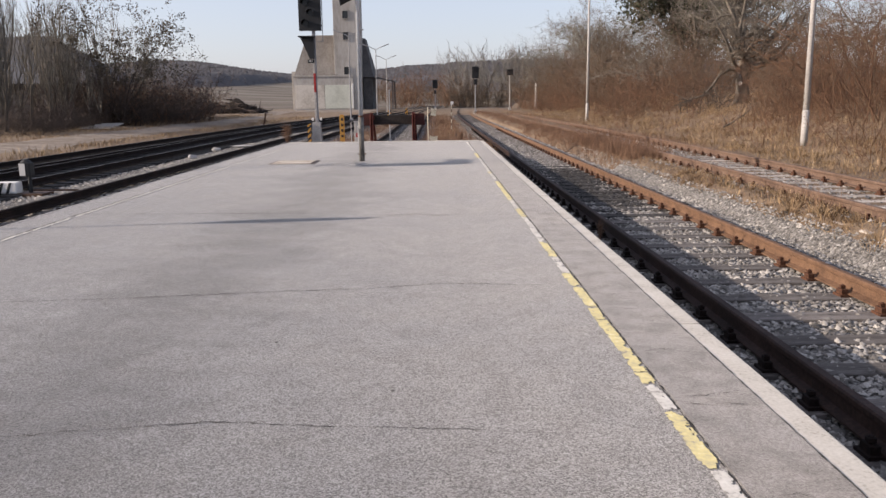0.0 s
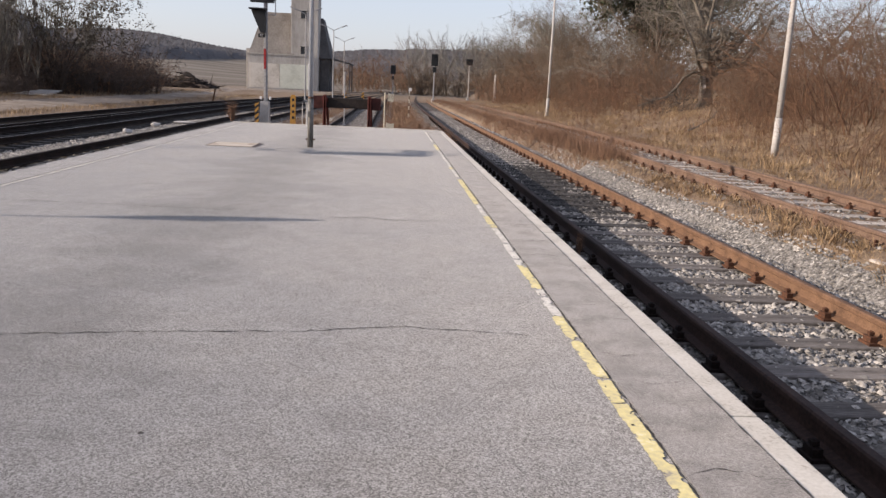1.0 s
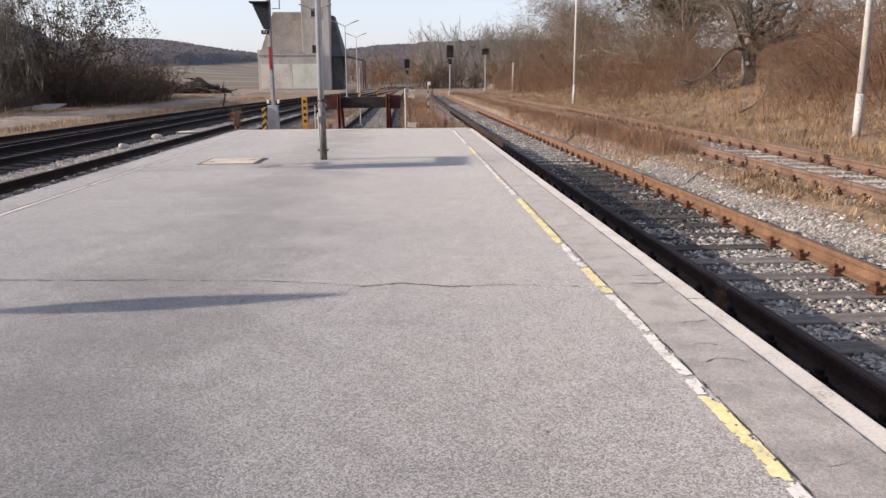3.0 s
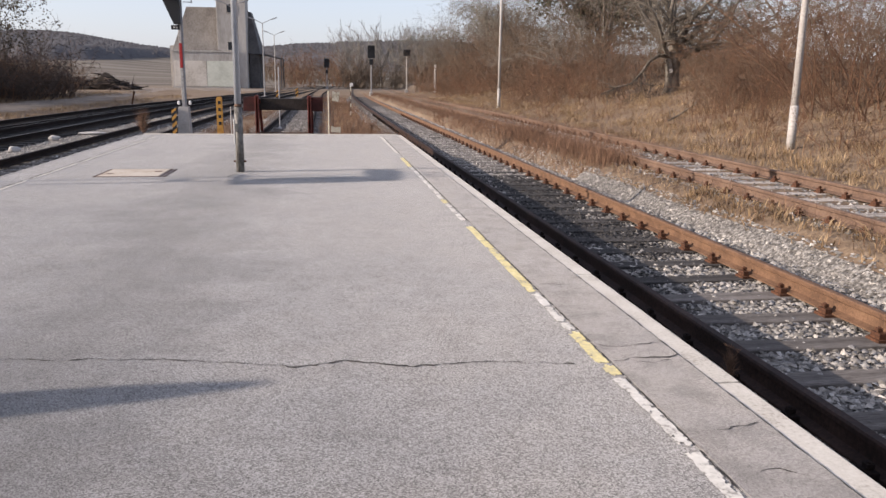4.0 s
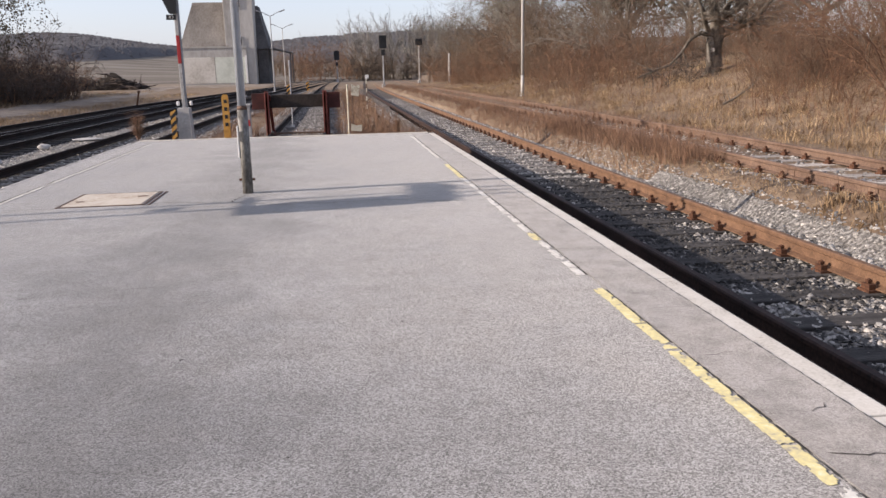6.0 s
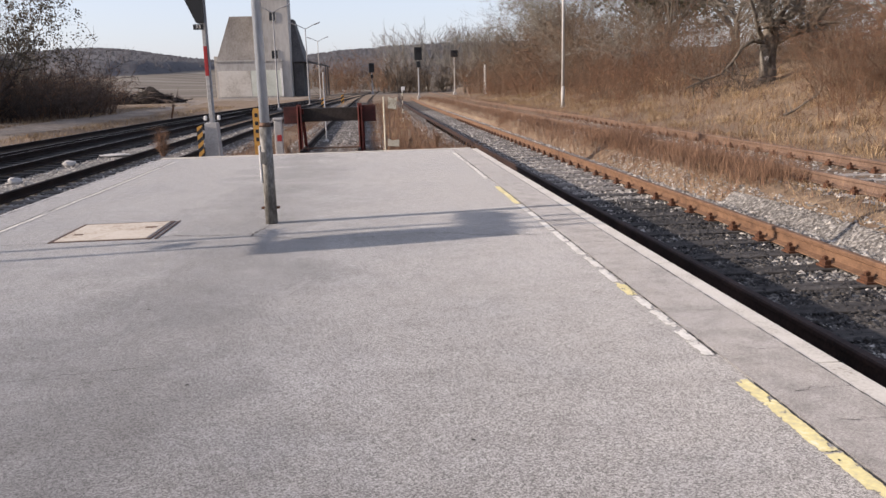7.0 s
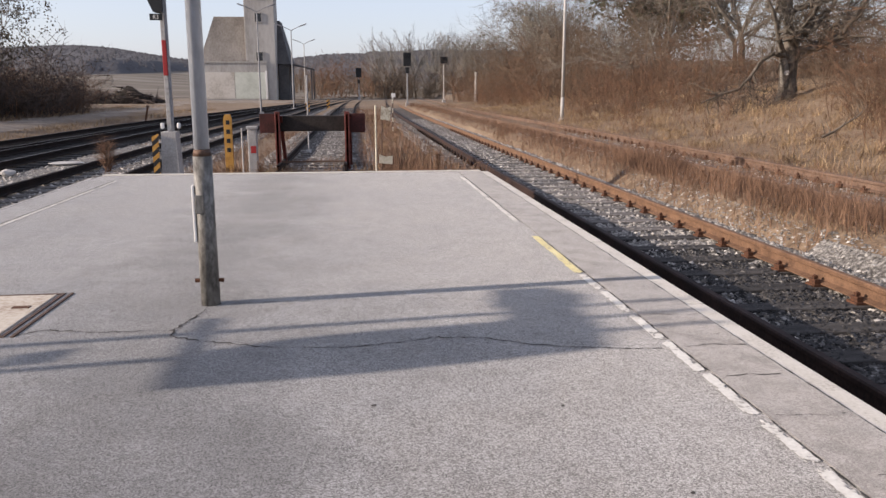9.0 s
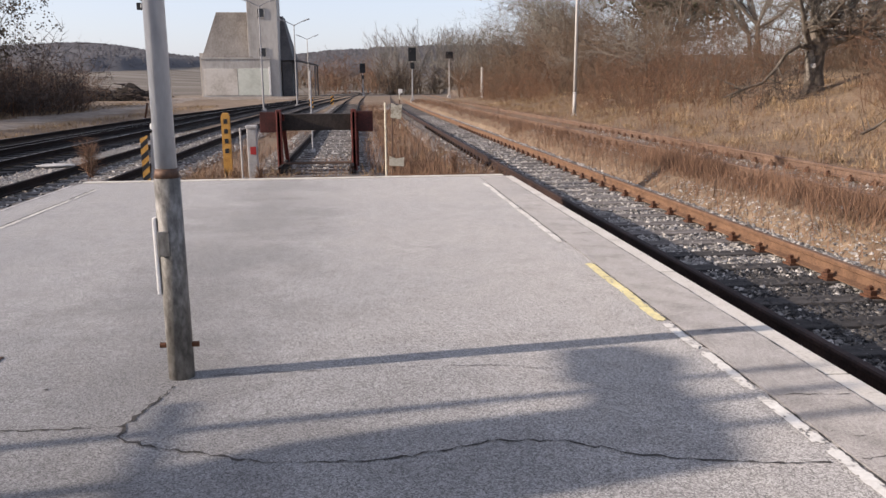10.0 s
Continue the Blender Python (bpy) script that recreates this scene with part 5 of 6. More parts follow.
slim = [tree_mesh(41, 10, 0.10, 2, 2, 3.0, 0.3, 0.14, 3, 0.42, LICHEN, 4, 0.011, 0.30, 0.06), tree_mesh(42, 9, 0.09, 2, 2, 1.2, 0.18, 0.16, 3, 0.40, LICHEN, 5, 0.011, 0.30, 0.06)]
FAR_TWIG = surface("pale_grey_twigs", [(0.3, (0.095, 0.088, 0.082)), (0.7, (0.19, 0.178, 0.165))], 0.5, 6, 0.95, 0.0, spread=0.2, island=0.3)
far_slim = [tree_mesh(43, 10, 0.13, 2, 3, 2.6, 0.4, 0.12, 3, 0.45, FAR_TWIG, 5, 0.016, 0.36), tree_mesh(44, 9, 0.12, 2, 3, 1.6, 0.4, 0.12, 3, 0.48, FAR_TWIG, 5, 0.016, 0.36)]
for k in range(20):
    xx, yy = 4.0 + k * 1.1 + rv.uniform(-0.7, 0.7), rv.uniform(165, 195)
    plant_tree("bare_tree", far_slim[k % 2], (xx, yy, float(height(xx, yy))), rv.uniform(1.1, 1.65), rv.uniform(0, 360), "slender bare tree in a distant row", "distant row of trees")

# ivy-covered tree
ivy = thing("ivy_tree", (25.0, 78, float(height(25.0, 78))), "tall tree thickly covered in dark green ivy", "tree")
ivy.scale = (1.2, 1.2, 1.2)
tb = []
r6 = random.Random(6)
for a in range(5):
    grow(r6, Vector((0, 0, 0)), Vector((math.cos(a * 1.3) * 0.25, math.sin(a * 1.3) * 0.25, 1)).normalized(), 11.5, 0.22, 1, 2, 0.45, 0.02, tb, 5, 0.42, 0.1)
part("trunk", tubes("trunk", tb, BARK, 5), None, ivy)


def leaf_cloud(seed, centres, n, size, mat):
    """Many small leaves round a set of centres."""
    g = np.random.RandomState(seed)
    c = np.array(centres)[g.randint(0, len(centres), n)]
    off = g.normal(0, 1, (n, 3))
    p = c[:, :3] + off * c[:, 3:4] * np.array([0.5, 0.5, 0.45])
    a, b = g.normal(0, 1, (n, 3)), g.normal(0, 1, (n, 3))
    a /= np.linalg.norm(a, axis=1, keepdims=True)
    b = np.cross(a, b)
    b /= np.linalg.norm(b, axis=1, keepdims=True)
    s = size * g.uniform(0.6, 1.4, (n, 1))
    v = np.stack([p - a * s, p - b * s * 0.6 + a * s * 0.1, p + a * s, p + b * s * 0.6 + a * s * 0.1], 1).reshape(-1, 3)
    return fast_mesh("leaves", v, np.arange(n * 4).reshape(n, 4), mat, 4)


cl = [(s[3] + r6.gauss(0, 0.5), s[4] + r6.gauss(0, 0.5), s[5], r6.uniform(0.9, 2.1)) for s in tb if s[5] > 4.2]
part("crown", leaf_cloud(9, cl, 42000, 0.15, IVY), None, ivy, "dark ivy foliage")

for k in range(64):
    yy = 14 + 62 * rv.random() ** 1.25
    xx = rv.uniform(9.4, 14.4)
    if math.hypot(xx - 10.35, yy - 22) > 1 and math.hypot(xx - 9.75, yy - 51) > 1:
        plant("low_shrub", small_bushes[k % 2], (xx, yy, float(height(xx, yy))), rv.uniform(0.16, 0.5) * (0.6 if 28 < yy < 38 else 1), rv.uniform(0, 360), "low leafless shrub in dry grass below the thicket", "bush", "low shrubs on the slope")
plant("low_shrub", dark_bushes[0], (13.6, 39.4, float(height(13.6, 39.4))), 0.62, 30, "dark tangled brush under the broken branch", "bush", "low shrubs on the slope")
for k in range(16):
    xx, yy = 16.8 + 4.0 * rv.random(), 40.5 + 8 * rv.random()
    plant("bush", bushes[k % 4], (xx, yy, float(height(xx, yy))), rv.uniform(0.55, 0.85), rv.uniform(0, 360), "leafless red-brown shrub behind the old tree", "bush", "thicket on the slope")
for k in range(34):
    xx, yy = rv.uniform(11.5, 16.5), rv.uniform(21, 35)
    if -1.5 + 15.1 * (yy - 12) / 26 < xx < 14.5 * yy / 38 + 0.8:
        continue
    plant("low_shrub", small_bushes[k % 2], (xx, yy, float(height(xx, yy))), rv.uniform(0.25, 0.7), rv.uniform(0, 360), "low leafless shrub in dry grass below the thicket", "bush", "low shrubs on the slope")
for k, (xx, yy, sc) in enumerate(((13.9, 32.5, 0.5), (14.8, 33.6, 0.6), (13.6, 30.8, 0.45), (15.6, 35.2, 0.65), (15.2, 32.2, 0.6), (16.2, 33.8, 0.75), (14.4, 31.4, 0.5))):
    plant("bush", bushes[k % 4], (xx, yy, float(height(xx, yy))), sc, 50 * k, "leafless red-brown shrub beside the old tree", "bush", "thicket on the slope")
# hedge and saplings beyond the dirt road
for k in range(66):
    yy = 44 + k * 0.72 if k < 24 else 60.5 + (k - 24) * 0.45
    xx = -24.5 + rv.gauss(0, 1.3) - (2.5 if k % 3 == 0 else 0) + max(0, (yy - 75)) * 0.06
    plant("hedge_bush", bushes[k % 2] if yy > 63 and k % 5 < 2 else dark_bushes[k % 2], (xx, yy, float(height(xx, yy))), rv.uniform(0.4, 0.7) if yy < 60 else rv.uniform(0.9, 1.5), rv.uniform(0, 360), "dark leafless bush in an overgrown hedge", "bush", "overgrown hedge")
for k in range(64):
    yy = 44 + rv.random() * 28
    xx = -25.0 - rv.random() * 8 - (46 - yy) * 0.05
    plant_tree("sapling", slim[k % 2], (xx, yy, float(height(xx, yy))), rv.uniform(0.75, 1.25), rv.uniform(0, 360), "tall thin bare sapling in the overgrown hedge", "saplings in the hedge")
lt = thing("leafy_shrub_tree", (-23.4, 60, float(height(-23.4, 60))), "small multi-stemmed tree with a few withered leaves", "tree")
tb = []
for a in range(7):
    grow(r6, Vector((0, 0, 0)), Vector((math.cos(a * 0.9) * 0.5, math.sin(a * 0.9) * 0.5, 1)).normalized(), 7.2, 0.06, 2, 2, 0.5, 0.04, tb, 4, 0.5, 0.13, 0.011)
part("branchwork", tubes("branchwork", tb, TWIG_DARK, 4), None, lt)
cl = [(s[3], s[4], s[5], 0.35) for s in tb if s[5] > 3.2]
part("withered_leaves", leaf_cloud(10, cl, 9000, 0.075, DRY_LEAF), None, lt)

# low scrub and far woods
for k in range(18):
    xx, yy = rv.uniform(-24, 16), rv.uniform(215, 300)
    plant("scrub", far_bushes[k % 2], (xx, yy, float(height(xx, yy))), rv.uniform(1.8, 3.2), rv.uniform(0, 360), "leafless scrub beyond the end of the yard", "bush", "scrub beyond the yard")
for xx, yy, sc in ((2.6, 190, 2.3), (5.5, 184, 2.2), (-8.5, 160, 1.4), (-6, 170, 1.6), (-3.5, 175, 1.5), (-29.5, 78, 0.9), (-37, 118, 1.1), (-30.8, 115, 0.75), (-27.5, 116, 0.5)):
    plant("scrub", far_bushes[rv.randrange(2)], (xx, yy, float(height(xx, yy))), sc, rv.uniform(0, 360), "leafless scrub beside the yard", "bush", "scrub beside the yard")

for k in range(20):
    xx, yy = 4.5 + 1.15 * k + rv.uniform(-0.8, 0.8), rv.uniform(150, 172)
    plant("scrub", far_bushes[0], (xx, yy, float(height(xx, yy))), rv.uniform(1.2, 1.9), rv.uniform(0, 360), "leafless grey-brown scrub below a distant row of trees", "bush", "scrub below the distant trees")
for xx, yy, sc in ((-28.6, 95, 0.75), (-29.8, 98, 0.9), (-27.4, 92, 0.6), (-31, 102, 0.95), (-26.2, 89, 0.45)):
    plant("scrub", far_bushes[1], (xx, yy, float(height(xx, yy))), sc, xx * 40, "low leafless red-brown bush at the end of the hedge", "bush", "scrub beside the yard")
heap = []
for _ in range(300):
    xx, zz = r6.uniform(-4.8, 4.8), 0
    top = 2.1 * (1 - (xx / 5.2) ** 2) * (0.75 + 0.25 * math.sin(xx * 1.9))
    p = Vector((xx, r6.gauss(0, 1.0), r6.uniform(0, max(0.15, top))))
    grow(r6, p, Vector((r6.gauss(0, 1), r6.gauss(0, 1), r6.gauss(0, 0.3))).normalized(), r6.uniform(0.8, 1.9), 0.09, 1, 2, 0.5, 0, heap, 2, 0.5, 0.1)
hp = new("brush_heap", tubes("brush_heap", heap, TWIG_DARK, 4))
mound = bmesh.new()
bmesh.ops.create_icosphere(mound, subdivisions=4, radius=1.0)
for v in mound.verts:
    lump = 1 + 0.35 * noise.noise(Vector((v.co.x * 5, v.co.y * 2, v.co.z * 2))) + 0.15 * noise.noise(v.co * 9)
    v.co = Vector((v.co.x * 5.0, v.co.y * 1.3, v.co.z * 1.75 * lump * (0.8 + 0.3 * math.sin(v.co.x * 6))))
part("mound", mound, surface("dark_rotting_brushwood", [(0.35, (0.012, 0.010, 0.008)), (0.6, (0.045, 0.035, 0.028))], 1.5, 9, 1.0, 1.0, depth=0.08), hp)
hp.location = (-28.6, 112, float(height(-28.6, 112)) + 0.02)
tagged(hp, "dark heap of cut brushwood on the yard", "heap")
lg = thing("log_pile", (-22.6, 54.5, float(height(-22.6, 54.5))), "few pale weathered planks dumped below the hedge", "planks")
for k in range(5):
    part("plank", box((2.6 - 0.3 * k, 0.22, 0.07), (0.25 * k - 0.4, 0.16 * k - 0.3, 0.06 + 0.07 * k), 0.008, turn=Matrix.Rotation(0.15 * k - 0.3, 4, "Z")), CONCRETE, lg)

# forest on the far ridge, an uneven canopy over the slope
def wooded(b, y, z):
    """How far the wood has closed at a bearing and distance: 0 on the fields, 1 inside."""
    lower = np.where(b < -0.13, 0.0215, 0.011) + 0.0003 * np.sin(b * 60) + 0.0002 * np.sin(b * 171 + 1)
    return smooth_step(0, 0.005, z / y - lower) * (1 - smooth_step(1290, 1330, y))


fb_, fy_ = np.meshgrid(np.linspace(-0.62, 0.36, 300), np.linspace(300, 1330, 60))
fx_ = fb_ * fy_
fz_ = height(fx_, fy_)
cz_ = fz_ - 2.0 + wooded(fb_, fy_, fz_) * 8.0
ni, nj = fx_.shape[1], fx_.shape[0]
i, j = np.meshgrid(np.arange(ni - 1), np.arange(nj - 1))
a = (j * ni + i).ravel()
sheet_v, sheet_q = np.stack([fx_.ravel(), fy_.ravel(), cz_.ravel()], 1), np.stack([a, a + 1, a + 1 + ni, a + ni], 1)
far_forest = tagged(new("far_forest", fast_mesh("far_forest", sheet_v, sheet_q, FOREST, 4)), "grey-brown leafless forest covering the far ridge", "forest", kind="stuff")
gf = np.random.RandomState(40)
fb_, fy_ = gf.uniform(-0.62, 0.36, 18000), 450 + 870 * gf.uniform(0, 1, 18000)
fx_ = fb_ * fy_
fz_ = height(fx_, fy_)
grown = wooded(fb_, fy_, fz_)
k = grown > gf.uniform(0.1, 0.6, 18000)
fx_, fy_, fz_ = fx_[k], fy_[k], (fz_ - 4.0 + grown * 8.0)[k]
n = len(fx_)
shape = np.array([(1, 0, 0.0), (0.3, 0.95, 0.0), (-0.8, 0.6, 0.0), (-0.8, -0.6, 0.0), (0.3, -0.95, 0.0), (0.1, 0.1, 1.0)], float)
v = shape[None] * gf.uniform(0.75, 1.25, (n, 6, 3)) * np.stack([gf.uniform(2.0, 4.0, n), gf.uniform(2.0, 4.0, n), gf.uniform(2.0, 3.6, n)], 1)[:, None]
v += np.stack([fx_, fy_, fz_], 1)[:, None]
q = np.array([(0, 1, 5), (1, 2, 5), (2, 3, 5), (3, 4, 5), (4, 0, 5)])
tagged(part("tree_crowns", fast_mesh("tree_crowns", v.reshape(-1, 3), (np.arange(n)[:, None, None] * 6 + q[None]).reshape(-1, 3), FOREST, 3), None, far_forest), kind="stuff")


# ---- grass ----
def blades(name, label, pts, hmin, hmax, width, mat, seed, lean=0.35):
    """Bent grass blades at the given places, as one mesh."""
    g = np.random.RandomState(seed)
    n = len(pts)
    z = height(pts[:, 0], pts[:, 1])
    a = g.uniform(0, 2 * np.pi, n)
    h = g.uniform(hmin, hmax, n) * g.uniform(0.6, 1.0, n)
    side = np.stack([np.cos(a), np.sin(a), np.zeros(n)], 1) * (width * g.uniform(0.5, 1.4, n))[:, None]
    bend = np.stack([g.normal(0, lean, n) * h, g.normal(0, lean, n) * h, np.zeros(n)], 1)
    p = np.stack([pts[:, 0], pts[:, 1], z - 0.03], 1)
    up = np.array([[0, 0, 1.0]]) * h[:, None]
    mid = p + up * 0.55 + bend * 0.35
    v = np.stack([p - side, p + side, mid + side * 0.6, mid - side * 0.6, p + up + bend], 1).reshape(-1, 3)
    b0 = np.arange(n)[:, None] * 5
    q = np.stack([np.concatenate([b0 + c for c in t], 1) for t in ((0, 1, 2), (0, 2, 3), (3, 2, 4))], 1).reshape(-1, 3)
    return tagged(new(name, fast_mesh(name, v, q, mat, 3)), label, "grass", kind="stuff")


def area(seed, n, x0, x1, y0, y1, clump=0.0, power=1.0):
    """Random places in a stretch of ground, more of them near, in clumps."""
    g = np.random.RandomState(seed)
    x, yv = g.uniform(x0, x1, n), y0 + (y1 - y0) * g.uniform(0, 1, n) ** power
    if clump:
        v = np.array([noise.noise(Vector((a * clump, c * clump * 0.6, seed))) for a, c in zip(x, yv)])
        k = v > g.uniform(-0.5, 0.35, n)
        x, yv = x[k], yv[k]
    return np.stack([x, yv], 1)


def tussocks(name, label, centres, per, radius, hmin, hmax, width, mat, seed):
    """Clumps of grass: blades that rise from one crown and arch outwards, some laid flat."""
    g = np.random.RandomState(seed)
    c = np.repeat(np.arange(len(centres)), per)
    n = len(c)
    a = g.uniform(0, 6.283, n)
    size = g.uniform(0.55, 1.25, len(centres))[c]
    tilt = g.normal(0, 0.35, (len(centres), 2))[c]
    root = centres[c] + np.stack([np.cos(a), np.sin(a)], 1) * (radius * size * g.uniform(0, 1, n) ** 0.7)[:, None]
    z = height(root[:, 0], root[:, 1])
    h = g.uniform(hmin, hmax, n) * size
    arch = g.uniform(0.15, 1.1, n)[:, None] * h[:, None]
    out = np.stack([np.cos(a + g.normal(0, 0.5, n)), np.sin(a + g.normal(0, 0.5, n))], 1) * arch + tilt * h[:, None]
    w = (width * g.uniform(0.5, 1.4, n))[:, None]
    side = np.stack([-np.sin(a), np.cos(a), np.zeros(n)], 1) * w
    p = np.stack([root[:, 0], root[:, 1], z - 0.03], 1)
    m = p + np.concatenate([out * 0.35, h[:, None] * 0.68], 1)
    t = p + np.concatenate([out, h[:, None] * g.uniform(0.55, 1.05, (n, 1))], 1)
    v = np.stack([p - side, p + side, m + side * 0.7, m - side * 0.7, t], 1).reshape(-1, 3)
    b0 = np.arange(n)[:, None] * 5
    q = np.stack([np.concatenate([b0 + k for k in tri], 1) for tri in ((0, 1, 2), (0, 2, 3), (3, 2, 4))], 1).reshape(-1, 3)
    return tagged(new(name, fast_mesh(name, v, q, mat, 3)), label, "grass", kind="stuff")


blades("dry_grass", "pale straw-coloured dry grass on the slope", area(1, 46000, 8.1, 16.0, 9, 100, 0.6, 1.5), 0.06, 0.26, 0.006, STRAW, 1, 0.9)
tussocks("grass_tussocks", "lumpy tussocks of bleached grass on the slope", area(23, 4200, 8.6, 17.0, 11, 75, 0.7, 1.3), 16, 0.30, 0.12, 0.36, 0.006, STRAW, 8)
blades("tall_weeds", "red-brown dead weeds along the old track", np.concatenate([area(2, 18000, 4.7, 6.0, 20, 95, 0.9, 1.3), area(3, 12000, 5.4, 8.6, 24, 90, 0.6, 1.3), area(4, 5500, 4.9, 6.0, 19.5, 29, 1.3, 1.0), area(31, 700, 4.9, 5.7, 10, 20, 1.6), area(24, 6000, 4.5, 5.3, 20, 42, 1.1, 1.2), area(21, 9000, 8.0, 13.5, 12, 90, 0.5, 1.2), area(22, 6000, 9.0, 16.0, 14, 50, 0.9, 1.1)]), 0.12, 0.5, 0.0042, WEED, 2, 0.42)
blades("track_weeds", "tall thin red-brown weeds between the tracks", np.concatenate([area(28, 5200, 4.9, 5.9, 19.5, 29, 1.2), area(29, 2600, 4.7, 5.6, 26, 45, 1.0), area(30, 1500, 5.5, 7.4, 21, 34, 1.3)]), 0.2, 0.68, 0.0032, WEED, 15, 0.34)
blades("dry_tufts", "straw tufts between the tracks", np.concatenate([area(5, 9000, 4.75, 5.6, 6, 22, 0.9, 1.0), area(6, 5000, 7.7, 9.5, 8, 30, 0.8, 1.0)]), 0.04, 0.16, 0.006, STRAW, 3, 0.8)
tussocks("straw_clumps", "flattened straw clumps beside the old track", np.concatenate([area(25, 260, 4.85, 5.5, 5, 16, 1.0, 1.0), area(26, 260, 7.6, 9.0, 7, 30, 0.8, 1.0)]), 26, 0.14, 0.06, 0.2, 0.006, STRAW, 9)
blades("end_weeds", "dead brown weeds at the end of the platform", np.concatenate([area(7, 5200, -4.5, 2.0, 24.3, 30.2, 0.9), area(8, 9000, -4.6, -2.6, 30, 62, 0.5, 1.4), area(10, 900, -2.4, -0.8, 29.6, 33, 0.6)]), 0.1, 0.42, 0.005, WEED, 4, 0.45)
blades("tall_end_weeds", "tall dead weeds between the dead-end and the main track", np.concatenate([area(27, 4200, -0.1, 2.0, 24.6, 32, 0.8), area(9, 12000, -0.5, 1.75, 30, 85, 0.4, 1.4)]), 0.2, 0.72, 0.005, WEED, 14, 0.3)
tussocks("end_straw", "pale dry grass round the buffer stop", np.concatenate([area(11, 420, -4.5, 2.0, 24.25, 31, 1.0), area(12, 260, -0.5, 1.8, 30, 70, 0.6, 1.3)]), 24, 0.12, 0.1, 0.32, 0.006, STRAW, 5)
blades("roadside_grass", "short dry grass beside the dirt road", np.concatenate([area(13, 16000, -24, -19.6, 22, 100, 0.3, 1.2), area(14, 10000, -15.6, -13.4, 14, 90, 0.4, 1.2)]), 0.08, 0.4, 0.012, STRAW, 6, 0.5)
dw = []
for _ in range(3):
    grow(r6, Vector((0, 0, 0)), Vector((r6.gauss(0, 0.05), r6.gauss(0, 0.05), 1)).normalized(), 0.95, 0.009, 0, 1, 0.4, 0.05, dw, 3, 0.3, 0.03)
for _ in range(150):
    a = r6.uniform(0, 6.283)
    p = Vector((0.02 * math.cos(a), 0.02 * math.sin(a), r6.uniform(0.55, 0.9)))
    grow(r6, p, Vector((math.cos(a) * 0.5, math.sin(a) * 0.5, r6.uniform(0.3, 1.1))).normalized(), r6.uniform(0.12, 0.30), 0.005, 1, 2, 0.5, 0.02, dw, 2, 0.5, 0.2, 0.002)
dwo = new("dead_weed", tubes("dead_weed", dw, WEED))
dwo.location = (-4.62, 25.0, -0.64)
dwo.scale = (1, 1, 1.1)
tagged(dwo, "dead brown weed with a bushy seed head beside the platform corner", "weed", "dead weeds")
for xx, yy, sc in ((1.95, 8.9, 0.42), (-2.2, 25.2, 0.7), (0.9, 26.0, 0.8)):
    o = copy_thing(dwo, pose(xx, yy, -0.62 if xx < 4 else -0.38, 0, 0, xx * 90))
    o.scale = (sc * 0.6, sc * 0.6, sc)
    tagged(o, "thin dead weed beside the rails", "weed")


# ---- ballast ----
def stones(name, label, x, yv, z, smin, smax, seed, mat=STONE):
    """Loose broken stones as one mesh of small uneven lumps."""
    g = np.random.RandomState(seed)
    n = len(x)
    octa = np.array([(1, 0, 0), (-1, 0, 0), (0, 1, 0), (0, -1, 0), (0, 0, 1), (0, 0, -1)], float)
    v = octa[None] * g.uniform(0.6, 1.25, (n, 6, 1)) * np.stack([g.uniform(0.7, 1.4, n), g.uniform(0.6, 1.1, n), np.ones(n)], 1)[:, None] + g.normal(0, 0.2, (n, 6, 3))
    a = g.uniform(0, 6.283, n)
    c, s = np.cos(a)[:, None], np.sin(a)[:, None]
    vx, vy = v[..., 0] * c - v[..., 1] * s, v[..., 0] * s + v[..., 1] * c
    tilt = g.uniform(-0.5, 0.5, n)[:, None]
    vx, vz = vx * np.cos(tilt) - v[..., 2] * np.sin(tilt), vx * np.sin(tilt) + v[..., 2] * np.cos(tilt)
    size = g.uniform(smin, smax, n)[:, None]
    p = np.stack([x[:, None] + vx * size, yv[:, None] + vy * size, np.asarray(z)[:, None] + vz * size * 0.7 - 0.004], 2).reshape(-1, 3)
    fc = np.array([(0, 2, 4), (2, 1, 4), (1, 3, 4), (3, 0, 4), (2, 0, 5), (1, 2, 5), (3, 1, 5), (0, 3, 5)])
    fc = fc[:4]
    q = (np.arange(n)[:, None, None] * 6 + fc[None]).reshape(-1, 3)
    return tagged(new(name, fast_mesh(name, p, q, mat, 3)), label, "ballast", kind="stuff")


def scatter(seed, n, x0, x1, y0, y1, sleeper=None, power=1.0):
    g = np.random.RandomState(seed)
    x, yv = g.uniform(x0, x1, n), y0 + (y1 - y0) * g.uniform(0, 1, n) ** power
    if sleeper is not None:
        off = np.abs((yv - sleeper + 0.325) % 0.65 - 0.325)
        k = (off > 0.125) | (g.uniform(0, 1, n) < 0.42)
        x, yv = x[k], yv[k]
    return x, yv


def bed_height(x, centre, top):
    d = np.abs(x - centre)
    return np.interp(d, [0, 1.55, 1.95], [top, top - 0.01, top - 0.07])


x, yv = scatter(1, 84000, 1.5, 4.9, 2.0, 30, -3.0, 1.35)
edge = np.array([noise.noise(Vector((a * 1.3, c * 0.6, 4.0))) for a, c in zip(x, yv)])
oily = (np.hypot((x - 3.0) / 0.75, (yv - 16.8) / 4.6) + 0.7 * edge + 0.45 * np.random.RandomState(9).uniform(-1, 1, len(x))) < 0.78
stones("oily_ballast", "oil-blackened ballast stones between the rails", x[oily], yv[oily], bed_height(x[oily], 3.08, -0.578), 0.014, 0.036, 11, OILY_STONE)
x, yv = x[~oily], yv[~oily]
kept = (x < 4.35) | (np.random.RandomState(14).uniform(0, 1, len(x)) > np.clip((yv - 7) / 7, 0.15, 0.88))
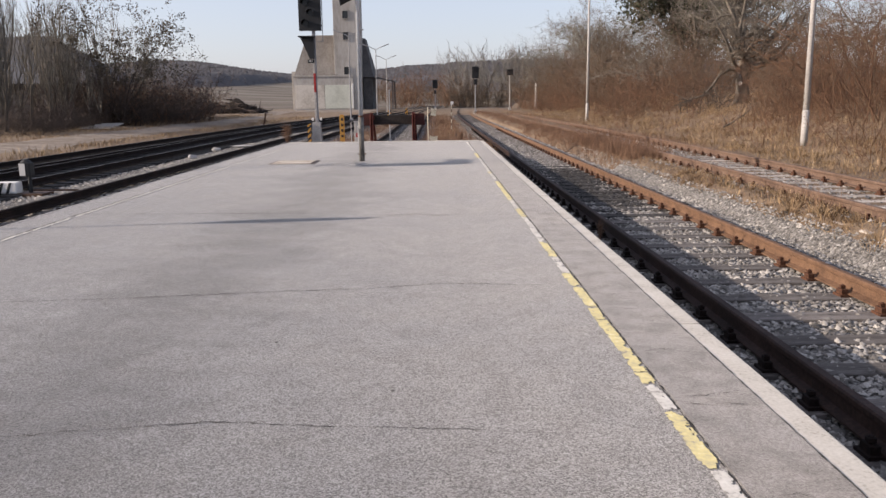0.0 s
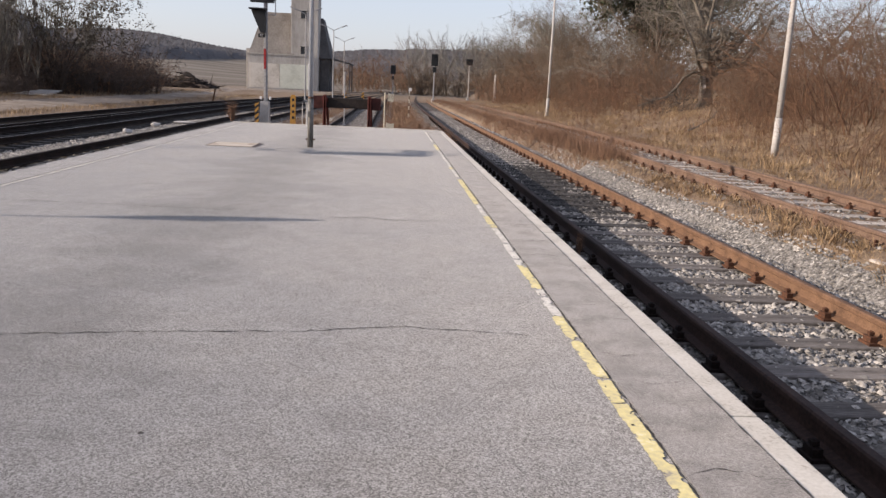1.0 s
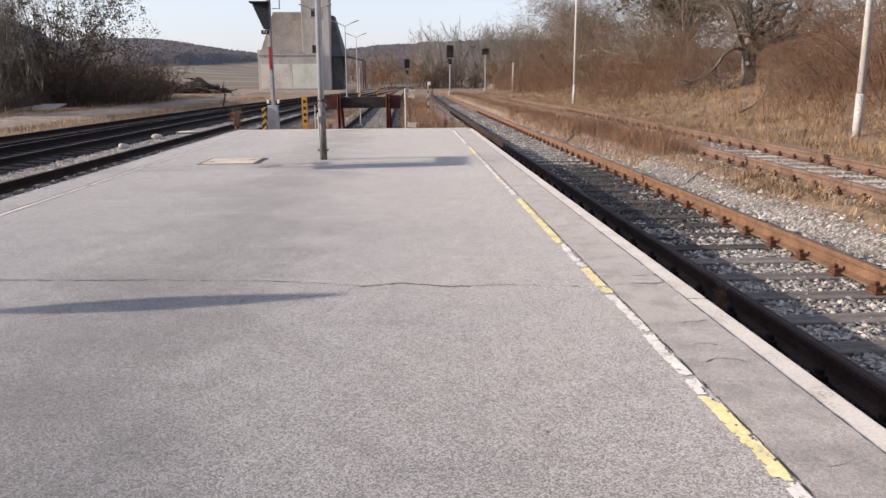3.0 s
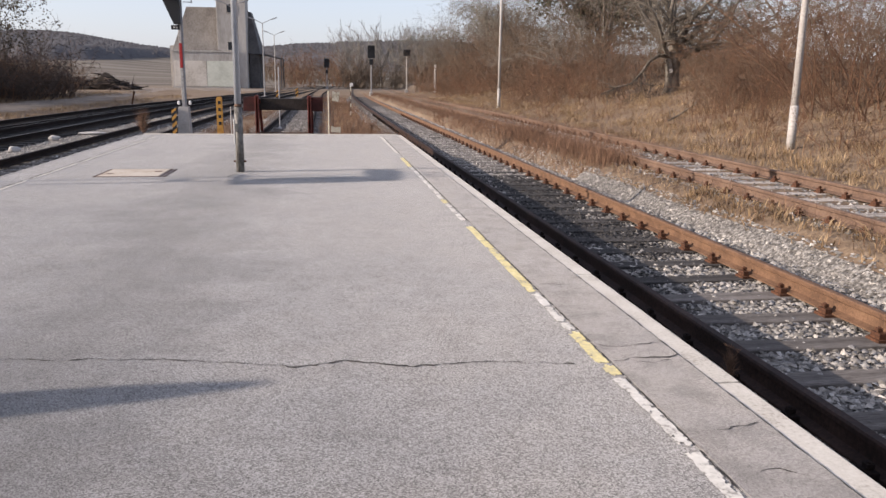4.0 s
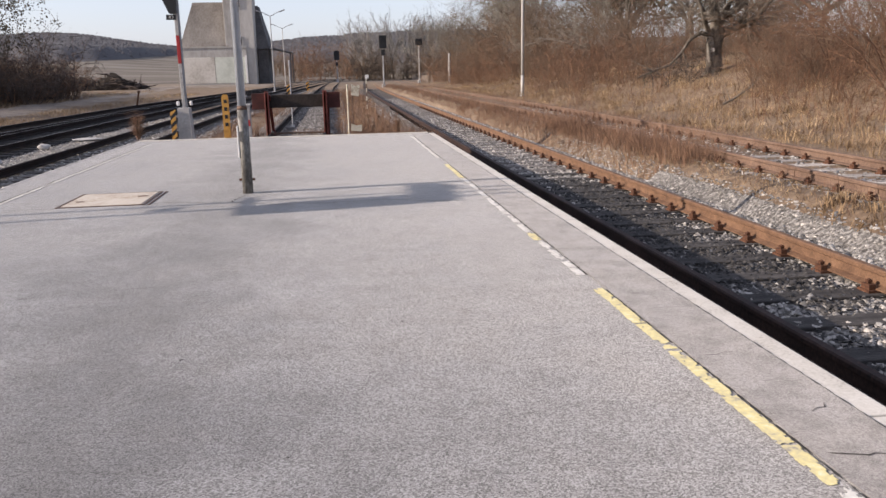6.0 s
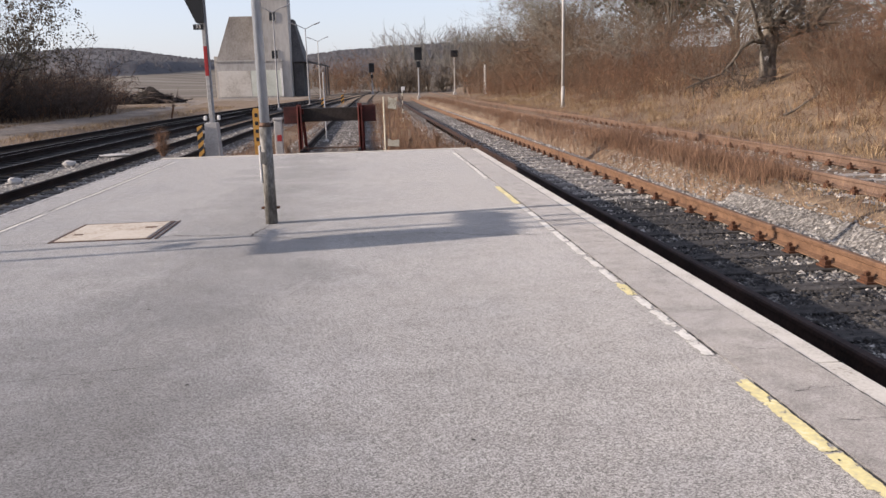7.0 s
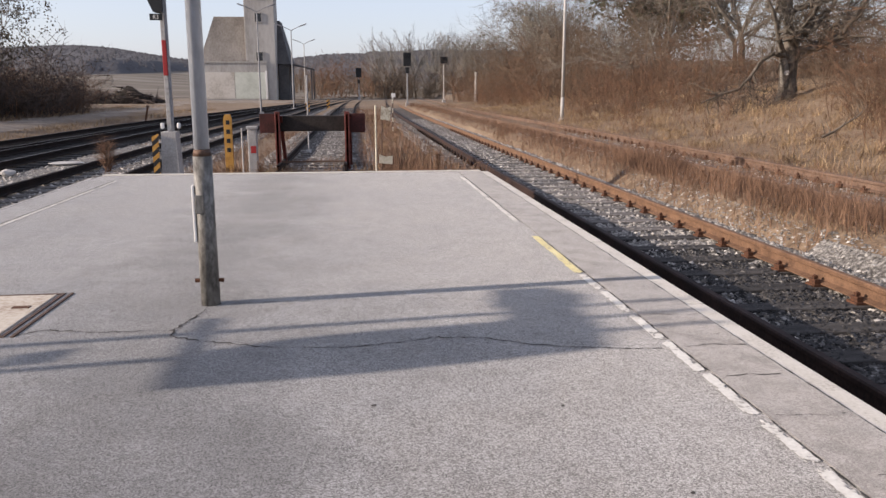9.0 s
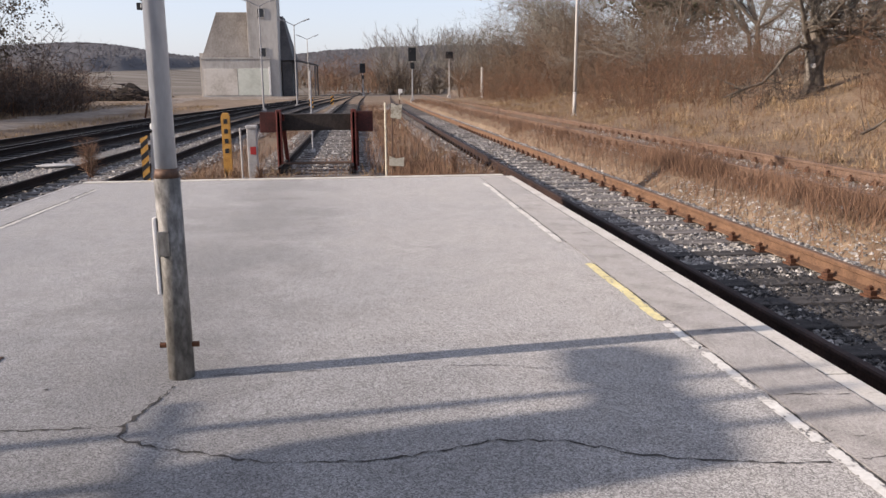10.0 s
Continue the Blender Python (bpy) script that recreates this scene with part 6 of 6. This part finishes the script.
x, yv = x[kept], yv[kept]
ox, oy = scatter(12, 3000, 2.42, 3.7, 12.0, 21.6)
keep = (np.hypot((ox - 3.05) / 0.7, (oy - 16.8) / 4.7) + 0.7 * np.array([noise.noise(Vector((a * 1.3, c * 0.6, 4.0))) for a, c in zip(ox, oy)])) < 0.95
stones("oily_ballast", "oil-blackened ballast heaped over the sleepers", ox[keep], oy[keep], np.full(int(keep.sum()), -0.556), 0.012, 0.03, 12, OILY_STONE)
stones("ballast_stones", "loose grey and pale ballast stones round the main track", x, yv, np.maximum(bed_height(x, 3.08, -0.578), np.where(x > 4.4, height(x, yv), -1)) + np.random.RandomState(2).normal(0, 0.010, len(x)), 0.014, 0.036, 1)
x, yv = scatter(3, 12000, 1.5, 4.62, 30, 62, -3.0, 1.2)
stones("ballast_stones", "loose ballast stones farther along the main track", x, yv, bed_height(x, 3.08, -0.578), 0.03, 0.055, 2)
x, yv = scatter(4, 6500, 4.2, 4.9, 3.5, 26, None, 1.5)
stones("ballast_stones", "pale ballast spilled on the shoulder of the track", x, yv, np.maximum(bed_height(x, 3.08, -0.585), height(x, yv)) + 0.006, 0.016, 0.036, 3)
x, yv = scatter(5, 5500, 5.2, 8.0, 7, 40, None, 1.3)
stones("ballast_stones", "pale stones between the old sleepers", x, yv, height(x, yv) + 0.01, 0.02, 0.045, 4)
x, yv = scatter(6, 17000, -8.6, -4.32, 7, 48, -3.0, 1.2)
stones("ballast_stones", "pale ballast stones beside the platform", x, yv, np.maximum(bed_height(x, -6.03, -0.578), -0.63) + np.random.RandomState(5).normal(0, 0.012, len(x)), 0.03, 0.05, 5)
x, yv = scatter(7, 5000, -3.1, -0.2, 30.5, 60, None, 1.5)
stones("ballast_stones", "pale ballast stones on the dead-end track", x, yv, bed_height(x, -1.58, -0.578), 0.03, 0.055, 6)
x, yv = scatter(8, 7000, -13.2, -8.4, 10, 50, None, 1.2)
stones("ballast_stones", "dark ballast stones between the sidings", x, yv, np.full(len(x), -0.585), 0.02, 0.04, 7, SHADE_STONE)
x, yv = scatter(9, 6000, -5.2, -4.6, 5, 30, None, 1.3)
stones("ballast_stones", "pale ballast stones against the platform wall", x, yv, bed_height(x, -6.03, -0.57), 0.022, 0.042, 8)
x, yv = scatter(10, 5000, -8.4, -7.2, 8, 36, None, 1.3)
stones("ballast_stones", "pale gravel between the first track and the sidings", x, yv, np.full(len(x), -0.60), 0.02, 0.042, 9)
